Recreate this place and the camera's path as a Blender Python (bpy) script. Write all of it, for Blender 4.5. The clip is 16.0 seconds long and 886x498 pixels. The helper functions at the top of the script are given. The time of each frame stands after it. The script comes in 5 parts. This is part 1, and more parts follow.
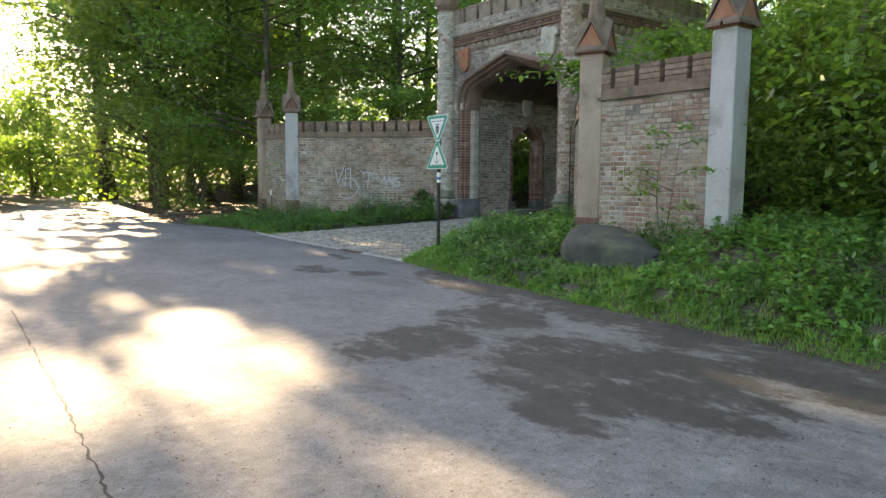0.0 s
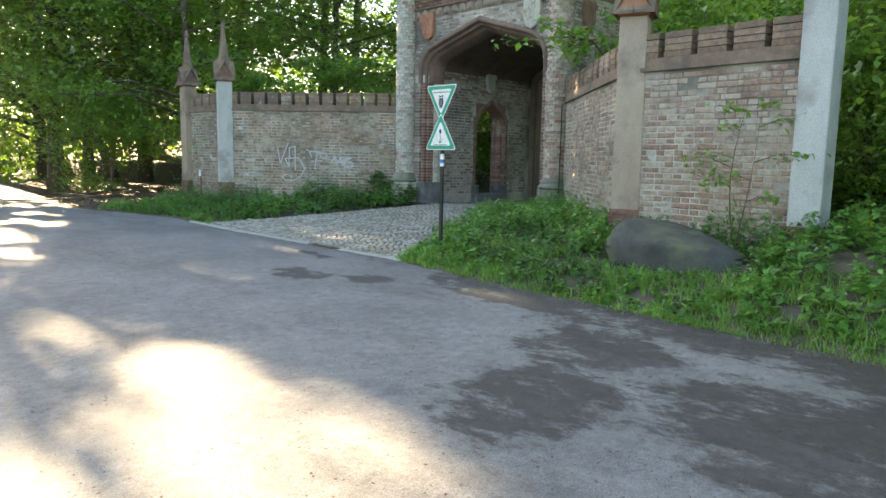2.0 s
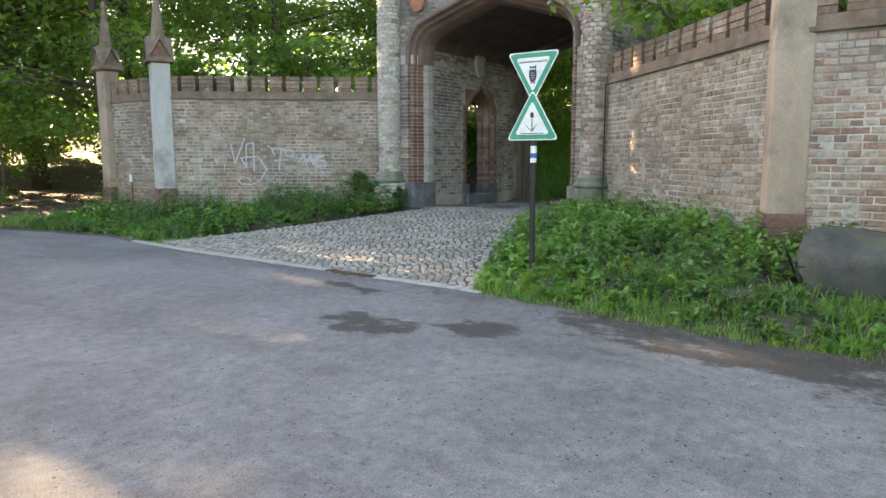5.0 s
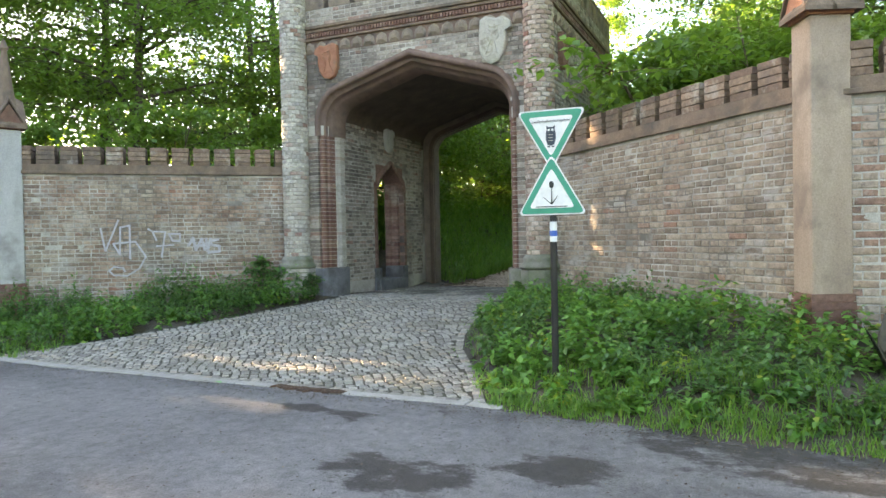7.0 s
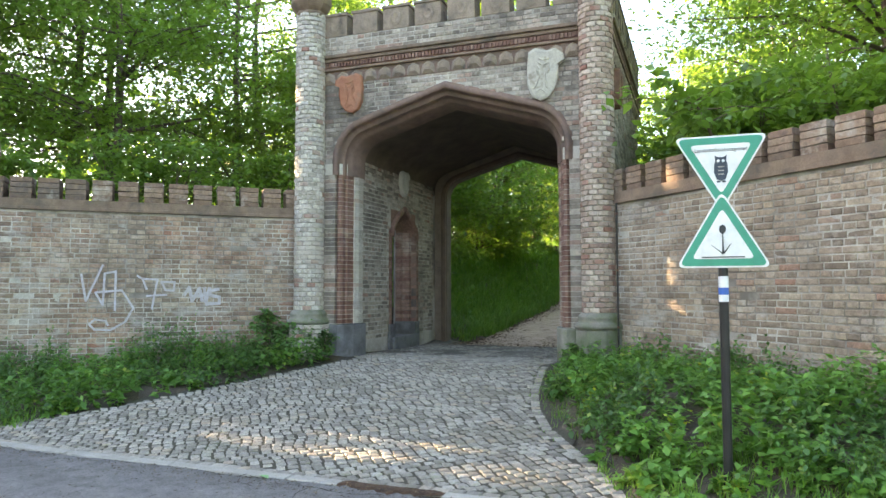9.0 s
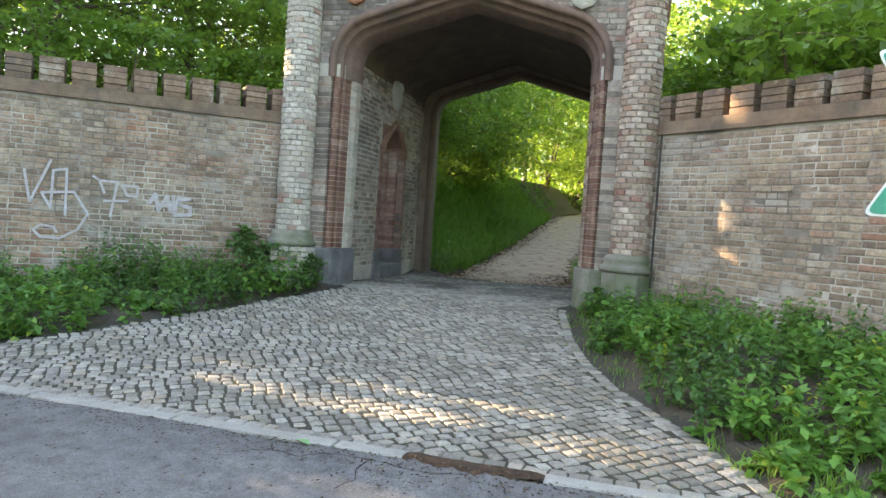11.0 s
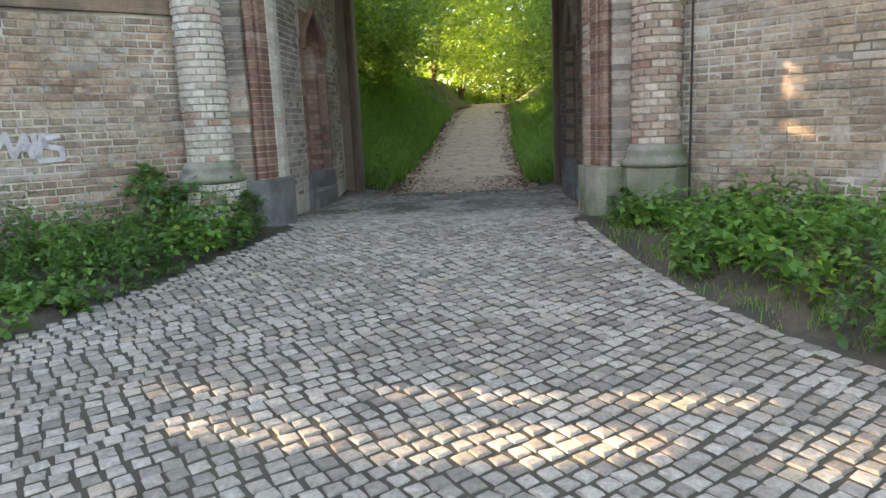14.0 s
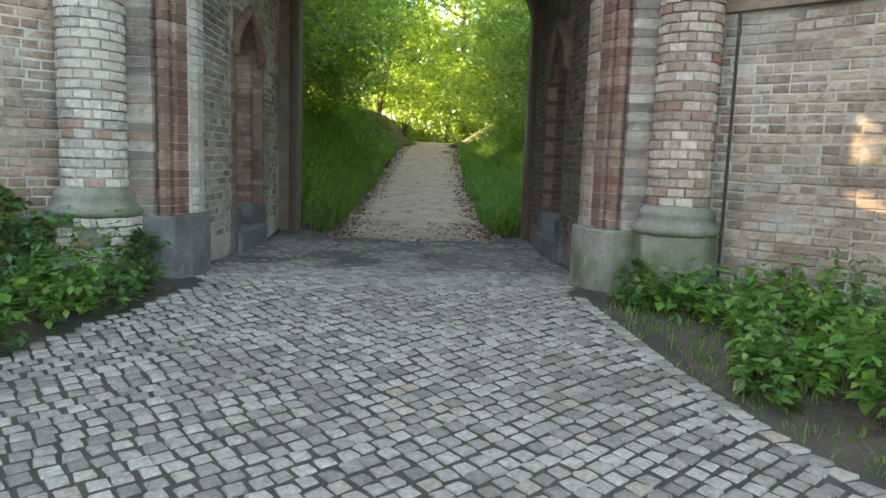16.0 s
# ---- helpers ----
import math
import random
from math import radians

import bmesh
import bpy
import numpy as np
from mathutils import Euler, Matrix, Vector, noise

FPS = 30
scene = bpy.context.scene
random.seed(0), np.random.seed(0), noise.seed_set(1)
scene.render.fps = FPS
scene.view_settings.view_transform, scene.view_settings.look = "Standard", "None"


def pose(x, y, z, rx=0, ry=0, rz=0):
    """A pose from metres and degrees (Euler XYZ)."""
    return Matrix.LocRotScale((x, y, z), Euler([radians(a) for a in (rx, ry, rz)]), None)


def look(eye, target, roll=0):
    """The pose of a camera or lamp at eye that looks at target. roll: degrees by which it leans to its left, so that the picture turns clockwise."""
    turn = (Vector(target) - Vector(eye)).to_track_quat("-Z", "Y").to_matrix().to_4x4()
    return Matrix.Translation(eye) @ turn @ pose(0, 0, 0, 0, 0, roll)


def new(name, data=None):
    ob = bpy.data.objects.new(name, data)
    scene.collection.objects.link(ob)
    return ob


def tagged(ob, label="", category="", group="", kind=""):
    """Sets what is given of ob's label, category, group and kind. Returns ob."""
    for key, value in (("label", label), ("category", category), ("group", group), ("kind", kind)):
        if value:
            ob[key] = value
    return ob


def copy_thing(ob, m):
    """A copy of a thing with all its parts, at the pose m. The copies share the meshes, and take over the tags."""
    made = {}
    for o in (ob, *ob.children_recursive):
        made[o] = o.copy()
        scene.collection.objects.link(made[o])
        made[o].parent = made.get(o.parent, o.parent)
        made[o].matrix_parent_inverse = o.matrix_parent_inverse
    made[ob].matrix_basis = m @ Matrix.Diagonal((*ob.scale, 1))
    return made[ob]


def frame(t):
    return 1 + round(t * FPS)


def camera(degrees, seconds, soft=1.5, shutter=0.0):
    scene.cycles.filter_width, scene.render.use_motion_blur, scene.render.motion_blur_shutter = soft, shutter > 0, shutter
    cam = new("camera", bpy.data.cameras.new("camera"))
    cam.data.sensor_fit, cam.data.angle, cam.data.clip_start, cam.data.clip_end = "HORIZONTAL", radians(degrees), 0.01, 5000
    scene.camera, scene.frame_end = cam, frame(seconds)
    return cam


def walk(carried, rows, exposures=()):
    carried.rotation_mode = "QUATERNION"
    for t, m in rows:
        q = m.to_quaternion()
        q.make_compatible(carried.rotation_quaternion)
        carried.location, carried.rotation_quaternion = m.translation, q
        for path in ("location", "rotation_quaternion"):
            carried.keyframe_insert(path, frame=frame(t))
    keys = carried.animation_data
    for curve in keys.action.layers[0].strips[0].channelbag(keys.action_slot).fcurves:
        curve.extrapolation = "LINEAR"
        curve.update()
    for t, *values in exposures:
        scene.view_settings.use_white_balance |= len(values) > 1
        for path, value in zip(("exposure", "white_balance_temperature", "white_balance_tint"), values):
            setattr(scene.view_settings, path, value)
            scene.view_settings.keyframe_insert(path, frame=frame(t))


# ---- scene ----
cam = camera(65.5, 16.0)
METRES, EYE, TILT, LEAN, TURN = 16.4, 1.587, 0.0, 0.0, -36.6
EXPO0, KELVIN, TINT, SKY, SUNPOWER = 4.42, 8300, 14, 0.05, 3.5
ROWS = [
    (0.0, 0.0, 0.0, 0.0, 0.05, -5.66, -0.49),
    (0.5, -0.0245, 0.0308, 0.0019, -3.87, -2.8, -1.67),
    (1.0, -0.0467, 0.061, 0.0026, -5.74, -3.26, -0.35),
    (1.5, -0.0688, 0.0934, 0.003, -8.12, -5.67, -1.11),
    (2.0, -0.0924, 0.1264, 0.0032, -8.04, -7.32, -1.06),
    (2.5, -0.1137, 0.1573, 0.0038, -9.02, -7.59, -1.11),
    (3.0, -0.1358, 0.186, 0.0043, -7.82, -6.71, -0.78),
    (5.5, -0.2082, 0.3551, 0.0, -20.2, -5.9, -0.45),
    (6.0, -0.2213, 0.3867, -0.0005, -23.49, -2.18, 0.33),
    (6.5, -0.2324, 0.4182, 0.0004, -26.14, -1.71, 2.64),
    (7.0, -0.242, 0.4494, 0.0013, -29.15, -0.93, 1.08),
    (7.5, -0.2537, 0.4798, 0.0031, -30.39, 0.64, 0.53),
    (8.0, -0.2593, 0.5103, 0.0039, -30.96, 3.39, 0.01),
    (10.5, -0.2802, 0.6408, 0.0018, -37.43, 0.33, -0.78),
    (11.0, -0.282, 0.6663, 0.0015, -38.64, -2.47, -3.85),
    (11.5, -0.2827, 0.693, 0.0009, -42.13, -5.28, -1.0),
    (12.0, -0.2799, 0.72, 0.0002, -43.55, -12.25, 1.95),
    (12.5, -0.2767, 0.7458, 0.0014, -48.78, -13.9, 2.31),
    (13.0, -0.2717, 0.7699, 0.0016, -49.31, -11.47, 2.75),
    (13.5, -0.2623, 0.7916, 0.0021, -49.57, -9.83, 3.59),
    (14.0, -0.2525, 0.815, 0.0024, -49.58, -10.44, 2.49),
    (14.5, -0.2362, 0.8347, 0.0025, -53.18, -11.17, 1.2),
    (15.0, -0.2181, 0.855, 0.003, -57.08, -8.52, -1.52),
    (15.5, -0.1996, 0.8778, 0.0028, -58.21, -6.57, -3.95),
    (16.0, -0.1799, 0.8972, 0.0025, -54.69, -7.41, -1.97),
]
walk(cam, [(t, pose(0, 0, EYE, TILT, LEAN, TURN) @ pose(METRES * x, METRES * y, METRES * z, 90 + pitch, roll, yaw)) for t, x, y, z, yaw, pitch, roll in ROWS],
     [(0.0, EXPO0 - 0.6, KELVIN - 300, TINT), (0.6, EXPO0 - 0.35, KELVIN - 300, TINT), (1.0, EXPO0 - 0.18, KELVIN - 500, TINT - 1), (1.6, EXPO0 - 0.16, KELVIN - 700, TINT - 5), (2.5, EXPO0 - 0.38, KELVIN - 1000, TINT - 6), (3.0, EXPO0 - 0.3, KELVIN - 1300, TINT - 8), (5.5, EXPO0, KELVIN, TINT + 4),
      (7.0, EXPO0 + 0.08, KELVIN, TINT), (8.0, EXPO0 + 0.12, KELVIN - 200, TINT), (11.5, EXPO0 + 0.15, KELVIN, TINT + 1), (12.5, EXPO0 + 0.12, KELVIN + 200, TINT + 5), (14.5, EXPO0 + 0.15, KELVIN + 200, TINT + 5), (16.0, EXPO0 + 0.2, KELVIN, TINT)])

# ---- light: a low sun beyond the trees, and the sky ----
SUN_UP, SUN_FROM = 17.0, -5.0          # degrees above the horizon; degrees turned from +y towards -x
SUN_DIR = Vector((-math.sin(radians(SUN_FROM)) * math.cos(radians(SUN_UP)), math.cos(radians(SUN_FROM)) * math.cos(radians(SUN_UP)), math.sin(radians(SUN_UP))))
world = bpy.data.worlds.new("world")
scene.world = world
world.use_nodes = True
wn = world.node_tree.nodes
sky = wn.new("ShaderNodeTexSky")
sky.sky_type, sky.sun_disc = "NISHITA", False
sky.sun_elevation, sky.sun_rotation = radians(SUN_UP + 8), radians(-SUN_FROM)
world.node_tree.links.new(sky.outputs[0], wn["Background"].inputs[0])
wn["Background"].inputs[1].default_value = SKY
sun = new("sun", bpy.data.lights.new("sun", "SUN"))
sun.data.energy, sun.data.angle, sun.data.color = SUNPOWER, radians(0.5), (1.0, 0.80, 0.55)
sun.matrix_world = look((0, 0, 30), Vector((0, 0, 30)) - SUN_DIR)

# ---- materials ----


def material(name):
    m = bpy.data.materials.new(name)
    m.use_nodes = True
    nt = m.node_tree
    return m, nt, nt.nodes["Principled BSDF"]


def node(nt, kind, **values):
    n = nt.nodes.new("ShaderNode" + kind)
    for key, v in values.items():
        n.inputs[key.replace("_", " ")].default_value = v
    return n


def ramp(nt, fac, stops):
    r = nt.nodes.new("ShaderNodeValToRGB")
    el = r.color_ramp.elements
    while len(el) < len(stops):
        el.new(0.5)
    for e, (p, c) in zip(el, stops):
        e.position, e.color = p, (*c, 1)
    nt.links.new(fac, r.inputs[0])
    return r.outputs[0]


def mix(nt, fac, a, b, kind="MIX"):
    n = nt.nodes.new("ShaderNodeMix")
    n.data_type, n.blend_type = "RGBA", kind
    for sock, v in ((n.inputs[0], fac), (n.inputs[6], a), (n.inputs[7], b)):
        if isinstance(v, bpy.types.NodeSocket):
            nt.links.new(v, sock)
        else:
            sock.default_value = (*v, 1) if isinstance(v, tuple) else v
    return n.outputs[2]


def grain(nt, scale, detail=4.0, rough=0.6, stretch=None):
    pos = nt.nodes.new("ShaderNodeNewGeometry").outputs["Position"]
    if stretch:
        mp = nt.nodes.new("ShaderNodeMapping")
        mp.inputs["Scale"].default_value = stretch
        nt.links.new(pos, mp.inputs[0])
        pos = mp.outputs[0]
    n = node(nt, "TexNoise", Scale=scale, Detail=detail, Roughness=rough)
    nt.links.new(pos, n.inputs["Vector"])
    return n.outputs["Fac"]


def relief(nt, bsdf, fac, strength, distance):
    b = node(nt, "Bump", Strength=strength, Distance=distance)
    nt.links.new(fac, b.inputs["Height"])
    nt.links.new(b.outputs[0], bsdf.inputs["Normal"])


def rand(nt, joined):
    if joined:
        return nt.nodes.new("ShaderNodeNewGeometry").outputs["Random Per Island"]
    return nt.nodes.new("ShaderNodeObjectInfo").outputs["Random"]


def surface(name, stops, scale, stain=None, stain_scale=0.8, stain_at=(0.5, 0.65), rough=0.85, bump=0.4, depth=0.01, fine=60.0, stretch=None):
    """A plain worn surface: a ramp over coarse noise, stains with soft edges, fine grain."""
    m, nt, b = material(name)
    c = ramp(nt, grain(nt, scale, 6, 0.65, stretch), stops)
    f = grain(nt, fine, 3, 0.7)
    c = mix(nt, 0.35, c, ramp(nt, f, [(0.3, (0.45, 0.45, 0.45)), (0.7, (1.5, 1.5, 1.5))]), "MULTIPLY")
    if stain:
        c = mix(nt, ramp(nt, grain(nt, stain_scale, 5, 0.6), [(stain_at[0], (0, 0, 0)), (stain_at[1], (1, 1, 1))]), c, stain)
    nt.links.new(c, b.inputs["Base Color"])
    b.inputs["Roughness"].default_value = rough
    relief(nt, b, f, bump, depth)
    return m


def piece(name, stops, joined, wash=None, wash_scale=0.9, wash_at=(0.5, 0.62), wash2=None, rough=0.9, bump=0.6, speck=16.0, rosy=None):
    """Bricks and setts: a tone for each piece, mottled, with washes of lime or soot across many pieces."""
    m, nt, b = material(name)
    c = ramp(nt, rand(nt, joined), stops)
    c = mix(nt, 0.85, c, ramp(nt, grain(nt, speck, 6, 0.75), [(0.28, (0.45, 0.44, 0.43)), (0.72, (1.5, 1.5, 1.5))]), "MULTIPLY")
    if wash:
        c = mix(nt, ramp(nt, grain(nt, wash_scale, 6, 0.62), [(wash_at[0], (0, 0, 0)), (wash_at[1], (0.75, 0.75, 0.75))]), c, wash)
    if wash2:
        c = mix(nt, ramp(nt, grain(nt, 2.3, 6, 0.7), [(0.56, (0, 0, 0)), (0.68, (0.8, 0.8, 0.8))]), c, wash2)
        c = mix(nt, ramp(nt, grain(nt, 7.0, 6, 0.75), [(0.56, (0, 0, 0)), (0.66, (0.6, 0.6, 0.6))]), c, SOOT)
    if rosy:
        c = mix(nt, ramp(nt, grain(nt, 0.62, 5, 0.62, (1, 1, 1.7)), [(0.46, (0, 0, 0)), (0.66, (0.7, 0.7, 0.7))]), c, mix(nt, 1.0, c, rosy, "MULTIPLY"))
        c = mix(nt, ramp(nt, grain(nt, 1.5, 7, 0.7, (1, 1, 2.2)), [(0.55, (0, 0, 0)), (0.64, (0.75, 0.75, 0.75))]), c, (0.36, 0.34, 0.32))
    f = grain(nt, 45, 4, 0.7)
    nt.links.new(c, b.inputs["Base Color"])
    b.inputs["Roughness"].default_value = rough
    relief(nt, b, f, bump, 0.012)
    return m


def leaf_material(name, stops, through_tone=(0.45, 0.62, 0.06), share=0.45, rough=0.45):
    m, nt, b = material(name)
    c = ramp(nt, rand(nt, True), stops)
    c = mix(nt, 0.75, c, ramp(nt, grain(nt, 1.3, 4), [(0.3, (0.5, 0.58, 0.55)), (0.7, (1.4, 1.3, 1.15))]), "MULTIPLY")
    nt.links.new(c, b.inputs["Base Color"])
    b.inputs["Roughness"].default_value = rough
    t = nt.nodes.new("ShaderNodeBsdfTranslucent")
    nt.links.new(mix(nt, 0.6, c, through_tone), t.inputs[0])
    s = nt.nodes.new("ShaderNodeMixShader")
    s.inputs[0].default_value = share
    nt.links.new(b.outputs[0], s.inputs[1])
    nt.links.new(t.outputs[0], s.inputs[2])
    nt.links.new(s.outputs[0], nt.nodes["Material Output"].inputs[0])
    return m


BUFF = [(0.0, (0.19, 0.145, 0.115)), (0.3, (0.245, 0.19, 0.15)), (0.6, (0.30, 0.24, 0.19)), (0.94, (0.37, 0.305, 0.24)), (1.0, (0.28, 0.16, 0.12))]
GREYBUFF = [(0.0, (0.16, 0.138, 0.122)), (0.4, (0.30, 0.26, 0.225)), (0.8, (0.42, 0.375, 0.33)), (1.0, (0.30, 0.18, 0.145))]
REDMIX = [(0.0, (0.22, 0.135, 0.105)), (0.3, (0.30, 0.185, 0.14)), (0.6, (0.33, 0.245, 0.19)), (1.0, (0.39, 0.325, 0.265))]
RED = [(0.0, (0.15, 0.075, 0.06)), (0.5, (0.205, 0.115, 0.092)), (1.0, (0.28, 0.185, 0.15))]
PALE = [(0.0, (0.33, 0.305, 0.275)), (0.5, (0.47, 0.445, 0.405)), (0.86, (0.52, 0.50, 0.46)), (1.0, (0.27, 0.14, 0.105))]
ROSY = [(0.0, (0.27, 0.19, 0.155)), (0.4, (0.39, 0.305, 0.255)), (0.8, (0.50, 0.425, 0.37)), (1.0, (0.28, 0.14, 0.11))]
LIME, SOOT = (0.44, 0.40, 0.35), (0.085, 0.075, 0.07)
M = {}
for joined, tail in ((False, ""), (True, " joined")):
    M["buff" + tail] = piece("weathered buff brick" + tail, BUFF, joined, (0.13, 0.112, 0.098), 0.55, (0.5, 0.7), LIME, rosy=(1.0, 0.93, 0.86))
    M["pinkish" + tail] = piece("weathered pinkish brick" + tail, BUFF, joined, (0.13, 0.112, 0.098), 0.55, (0.5, 0.7), LIME, rosy=(1.15, 0.84, 0.76))
    M["grey" + tail] = piece("sooty buff brick" + tail, GREYBUFF, joined, SOOT, 0.6, (0.52, 0.68), LIME)
    # near-black tones hold the shade of the passage's south wall
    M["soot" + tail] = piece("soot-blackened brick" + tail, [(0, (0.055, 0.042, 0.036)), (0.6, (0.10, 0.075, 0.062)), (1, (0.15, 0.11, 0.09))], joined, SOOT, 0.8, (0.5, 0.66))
    M["redmix" + tail] = piece("mixed red brick" + tail, REDMIX, joined, LIME, 0.8, (0.5, 0.66), LIME)
    M["red" + tail] = piece("dark red brick" + tail, RED, joined, LIME, 1.4, (0.6, 0.74))
    M["pale" + tail] = piece("limewashed brick" + tail, PALE, joined, LIME, 1.1, (0.5, 0.65))
    M["rosy" + tail] = piece("worn rosy brick" + tail, ROSY, joined, LIME, 1.5, (0.54, 0.7))
    M["sett" + tail] = piece("granite sett" + tail, [(0, (0.175, 0.163, 0.147)), (0.4, (0.265, 0.248, 0.225)), (0.88, (0.37, 0.35, 0.317)), (1, (0.33, 0.27, 0.215))], joined, (0.17, 0.155, 0.12), 1.1, (0.5, 0.7), rough=0.75, speck=34.0)
M["mortar"] = surface("lime mortar", [(0.3, (0.26, 0.242, 0.215)), (0.65, (0.54, 0.51, 0.465))], 1.4, (0.15, 0.132, 0.115), 0.75, (0.47, 0.62))
M["pointing"] = surface("pale lime pointing", [(0.3, (0.40, 0.38, 0.34)), (0.7, (0.58, 0.55, 0.50))], 3)
M["joint"] = surface("sandy joint soil with moss", [(0.3, (0.035, 0.032, 0.025)), (0.6, (0.06, 0.055, 0.04)), (0.75, (0.05, 0.065, 0.022))], 2.5)
def asphalt():
    m, nt, b = material("worn asphalt")
    c = ramp(nt, grain(nt, 0.7, 6, 0.65), [(0.3, (0.105, 0.105, 0.111)), (0.7, (0.18, 0.178, 0.18))])
    damp = nt.nodes.new("ShaderNodeAttribute")
    damp.attribute_name = "damp"
    add = nt.nodes.new("ShaderNodeMath")
    add.operation = "MULTIPLY_ADD"
    nt.links.new(grain(nt, 3.0, 9, 0.78, (1, 0.55, 1)), add.inputs[0])
    add.inputs[1].default_value = 3.4
    nt.links.new(damp.outputs["Fac"], add.inputs[2])
    sc = nt.nodes.new("ShaderNodeMath")
    sc.operation = "MULTIPLY_ADD"
    nt.links.new(add.outputs[0], sc.inputs[0])
    sc.inputs[1].default_value, sc.inputs[2].default_value = 3.4, -7.7
    sc.use_clamp = True
    c = mix(nt, sc.outputs[0], c, (0.036, 0.033, 0.031))
    c = mix(nt, ramp(nt, grain(nt, 0.9, 8, 0.72, (1, 0.35, 1)), [(0.5, (0, 0, 0)), (0.62, (0.55, 0.55, 0.55))]), c, (0.078, 0.076, 0.076))
    c = mix(nt, 0.7, c, ramp(nt, grain(nt, 9, 6, 0.75), [(0.3, (0.5, 0.5, 0.5)), (0.7, (1.45, 1.45, 1.45))]), "MULTIPLY")
    f = grain(nt, 95, 3, 0.7)
    c = mix(nt, 0.7, c, ramp(nt, f, [(0.32, (0.4, 0.4, 0.4)), (0.68, (1.55, 1.55, 1.55))]), "MULTIPLY")
    c = mix(nt, ramp(nt, grain(nt, 28, 2, 0.5), [(0.66, (0, 0, 0)), (0.72, (0.8, 0.8, 0.8))]), c, (0.04, 0.036, 0.032))
    nt.links.new(c, b.inputs["Base Color"])
    b.inputs["Roughness"].default_value = 0.78
    relief(nt, b, f, 0.6, 0.008)
    return m


M["asphalt"] = asphalt()
M["earth"] = surface("leaf litter and soil", [(0.3, (0.04, 0.035, 0.027)), (0.55, (0.085, 0.068, 0.05)), (0.75, (0.055, 0.065, 0.03))], 2.6, (0.12, 0.09, 0.06), 9, (0.6, 0.68), fine=30, bump=0.8, depth=0.03)
M["track"] = surface("sandy dirt track", [(0.3, (0.44, 0.305, 0.225)), (0.7, (0.62, 0.455, 0.36))], 3.0, (0.25, 0.16, 0.105), 3.5, (0.54, 0.7), fine=30, bump=0.8, depth=0.03)
M["stone"] = surface("mossy sandstone", [(0.3, (0.16, 0.155, 0.13)), (0.7, (0.30, 0.29, 0.25))], 3, (0.10, 0.13, 0.07), 1.8, (0.5, 0.66), fine=40)
M["darkstone"] = surface("blue grey plinth stone", [(0.3, (0.10, 0.105, 0.115)), (0.7, (0.19, 0.195, 0.21))], 3, (0.07, 0.07, 0.07), 2.0, (0.5, 0.66), fine=40)
M["kerb"] = surface("granite kerb", [(0.3, (0.26, 0.25, 0.23)), (0.7, (0.38, 0.37, 0.35))], 4, (0.15, 0.13, 0.11), 2, (0.6, 0.75))
M["render"] = surface("grey cement render", [(0.3, (0.36, 0.36, 0.36)), (0.7, (0.50, 0.50, 0.50))], 2.5, (0.26, 0.25, 0.24), 1.6, (0.52, 0.68), stretch=(1, 1, 0.35))
M["pink"] = surface("stained pink render", [(0.3, (0.30, 0.22, 0.17)), (0.7, (0.42, 0.33, 0.26))], 2.5, (0.22, 0.17, 0.14), 1.6, (0.52, 0.68), stretch=(1, 1, 0.35))
M["terracotta"] = surface("terracotta", [(0.3, (0.28, 0.11, 0.065)), (0.7, (0.40, 0.19, 0.12))], 5, (0.2, 0.14, 0.1), 3, (0.55, 0.7))
M["browncap"] = surface("weathered brown capstone", [(0.3, (0.14, 0.095, 0.07)), (0.7, (0.25, 0.18, 0.135))], 5, (0.1, 0.085, 0.07), 3, (0.5, 0.7))
M["shield"] = surface("pale stone relief", [(0.3, (0.36, 0.34, 0.30)), (0.7, (0.55, 0.53, 0.47))], 6, (0.25, 0.23, 0.19), 6, (0.52, 0.66))
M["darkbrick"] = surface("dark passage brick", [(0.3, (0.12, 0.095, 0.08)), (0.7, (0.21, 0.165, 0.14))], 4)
M["moulding"] = surface("dark moulded brick", [(0.3, (0.13, 0.085, 0.07)), (0.7, (0.25, 0.165, 0.135))], 5, (0.07, 0.06, 0.055), 2.5, (0.52, 0.7))
M["carved"] = surface("carved tan stone", [(0.3, (0.19, 0.15, 0.12)), (0.7, (0.34, 0.27, 0.215))], 6, (0.11, 0.09, 0.08), 3, (0.52, 0.68))
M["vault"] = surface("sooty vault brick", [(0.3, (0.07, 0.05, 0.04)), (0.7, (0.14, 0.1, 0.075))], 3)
M["boulder"] = surface("dark lichen boulder", [(0.3, (0.03, 0.033, 0.03)), (0.7, (0.075, 0.08, 0.07))], 3, (0.09, 0.10, 0.06), 2.2, (0.5, 0.66), fine=50, bump=0.7, depth=0.02)
M["bark"] = surface("furrowed bark", [(0.3, (0.05, 0.038, 0.028)), (0.7, (0.13, 0.1, 0.075))], 7, stretch=(1, 1, 0.18), bump=1.0, depth=0.04, fine=22)
M["twig"] = surface("thin bark", [(0.3, (0.09, 0.065, 0.045)), (0.7, (0.17, 0.13, 0.09))], 9)
GREEN = [(0, (0.06, 0.135, 0.028)), (0.5, (0.10, 0.215, 0.045)), (1, (0.165, 0.285, 0.06))]
LIGHT = [(0, (0.09, 0.19, 0.035)), (0.5, (0.15, 0.28, 0.05)), (1, (0.24, 0.34, 0.065))]
DARK = [(0, (0.045, 0.095, 0.03)), (0.6, (0.08, 0.165, 0.05)), (1, (0.13, 0.22, 0.07))]
M["leaf"] = leaf_material("green leaves", GREEN, (0.34, 0.58, 0.06), 0.42)
M["leaf_light"] = leaf_material("young beech leaves", LIGHT, (0.40, 0.64, 0.07), 0.4)
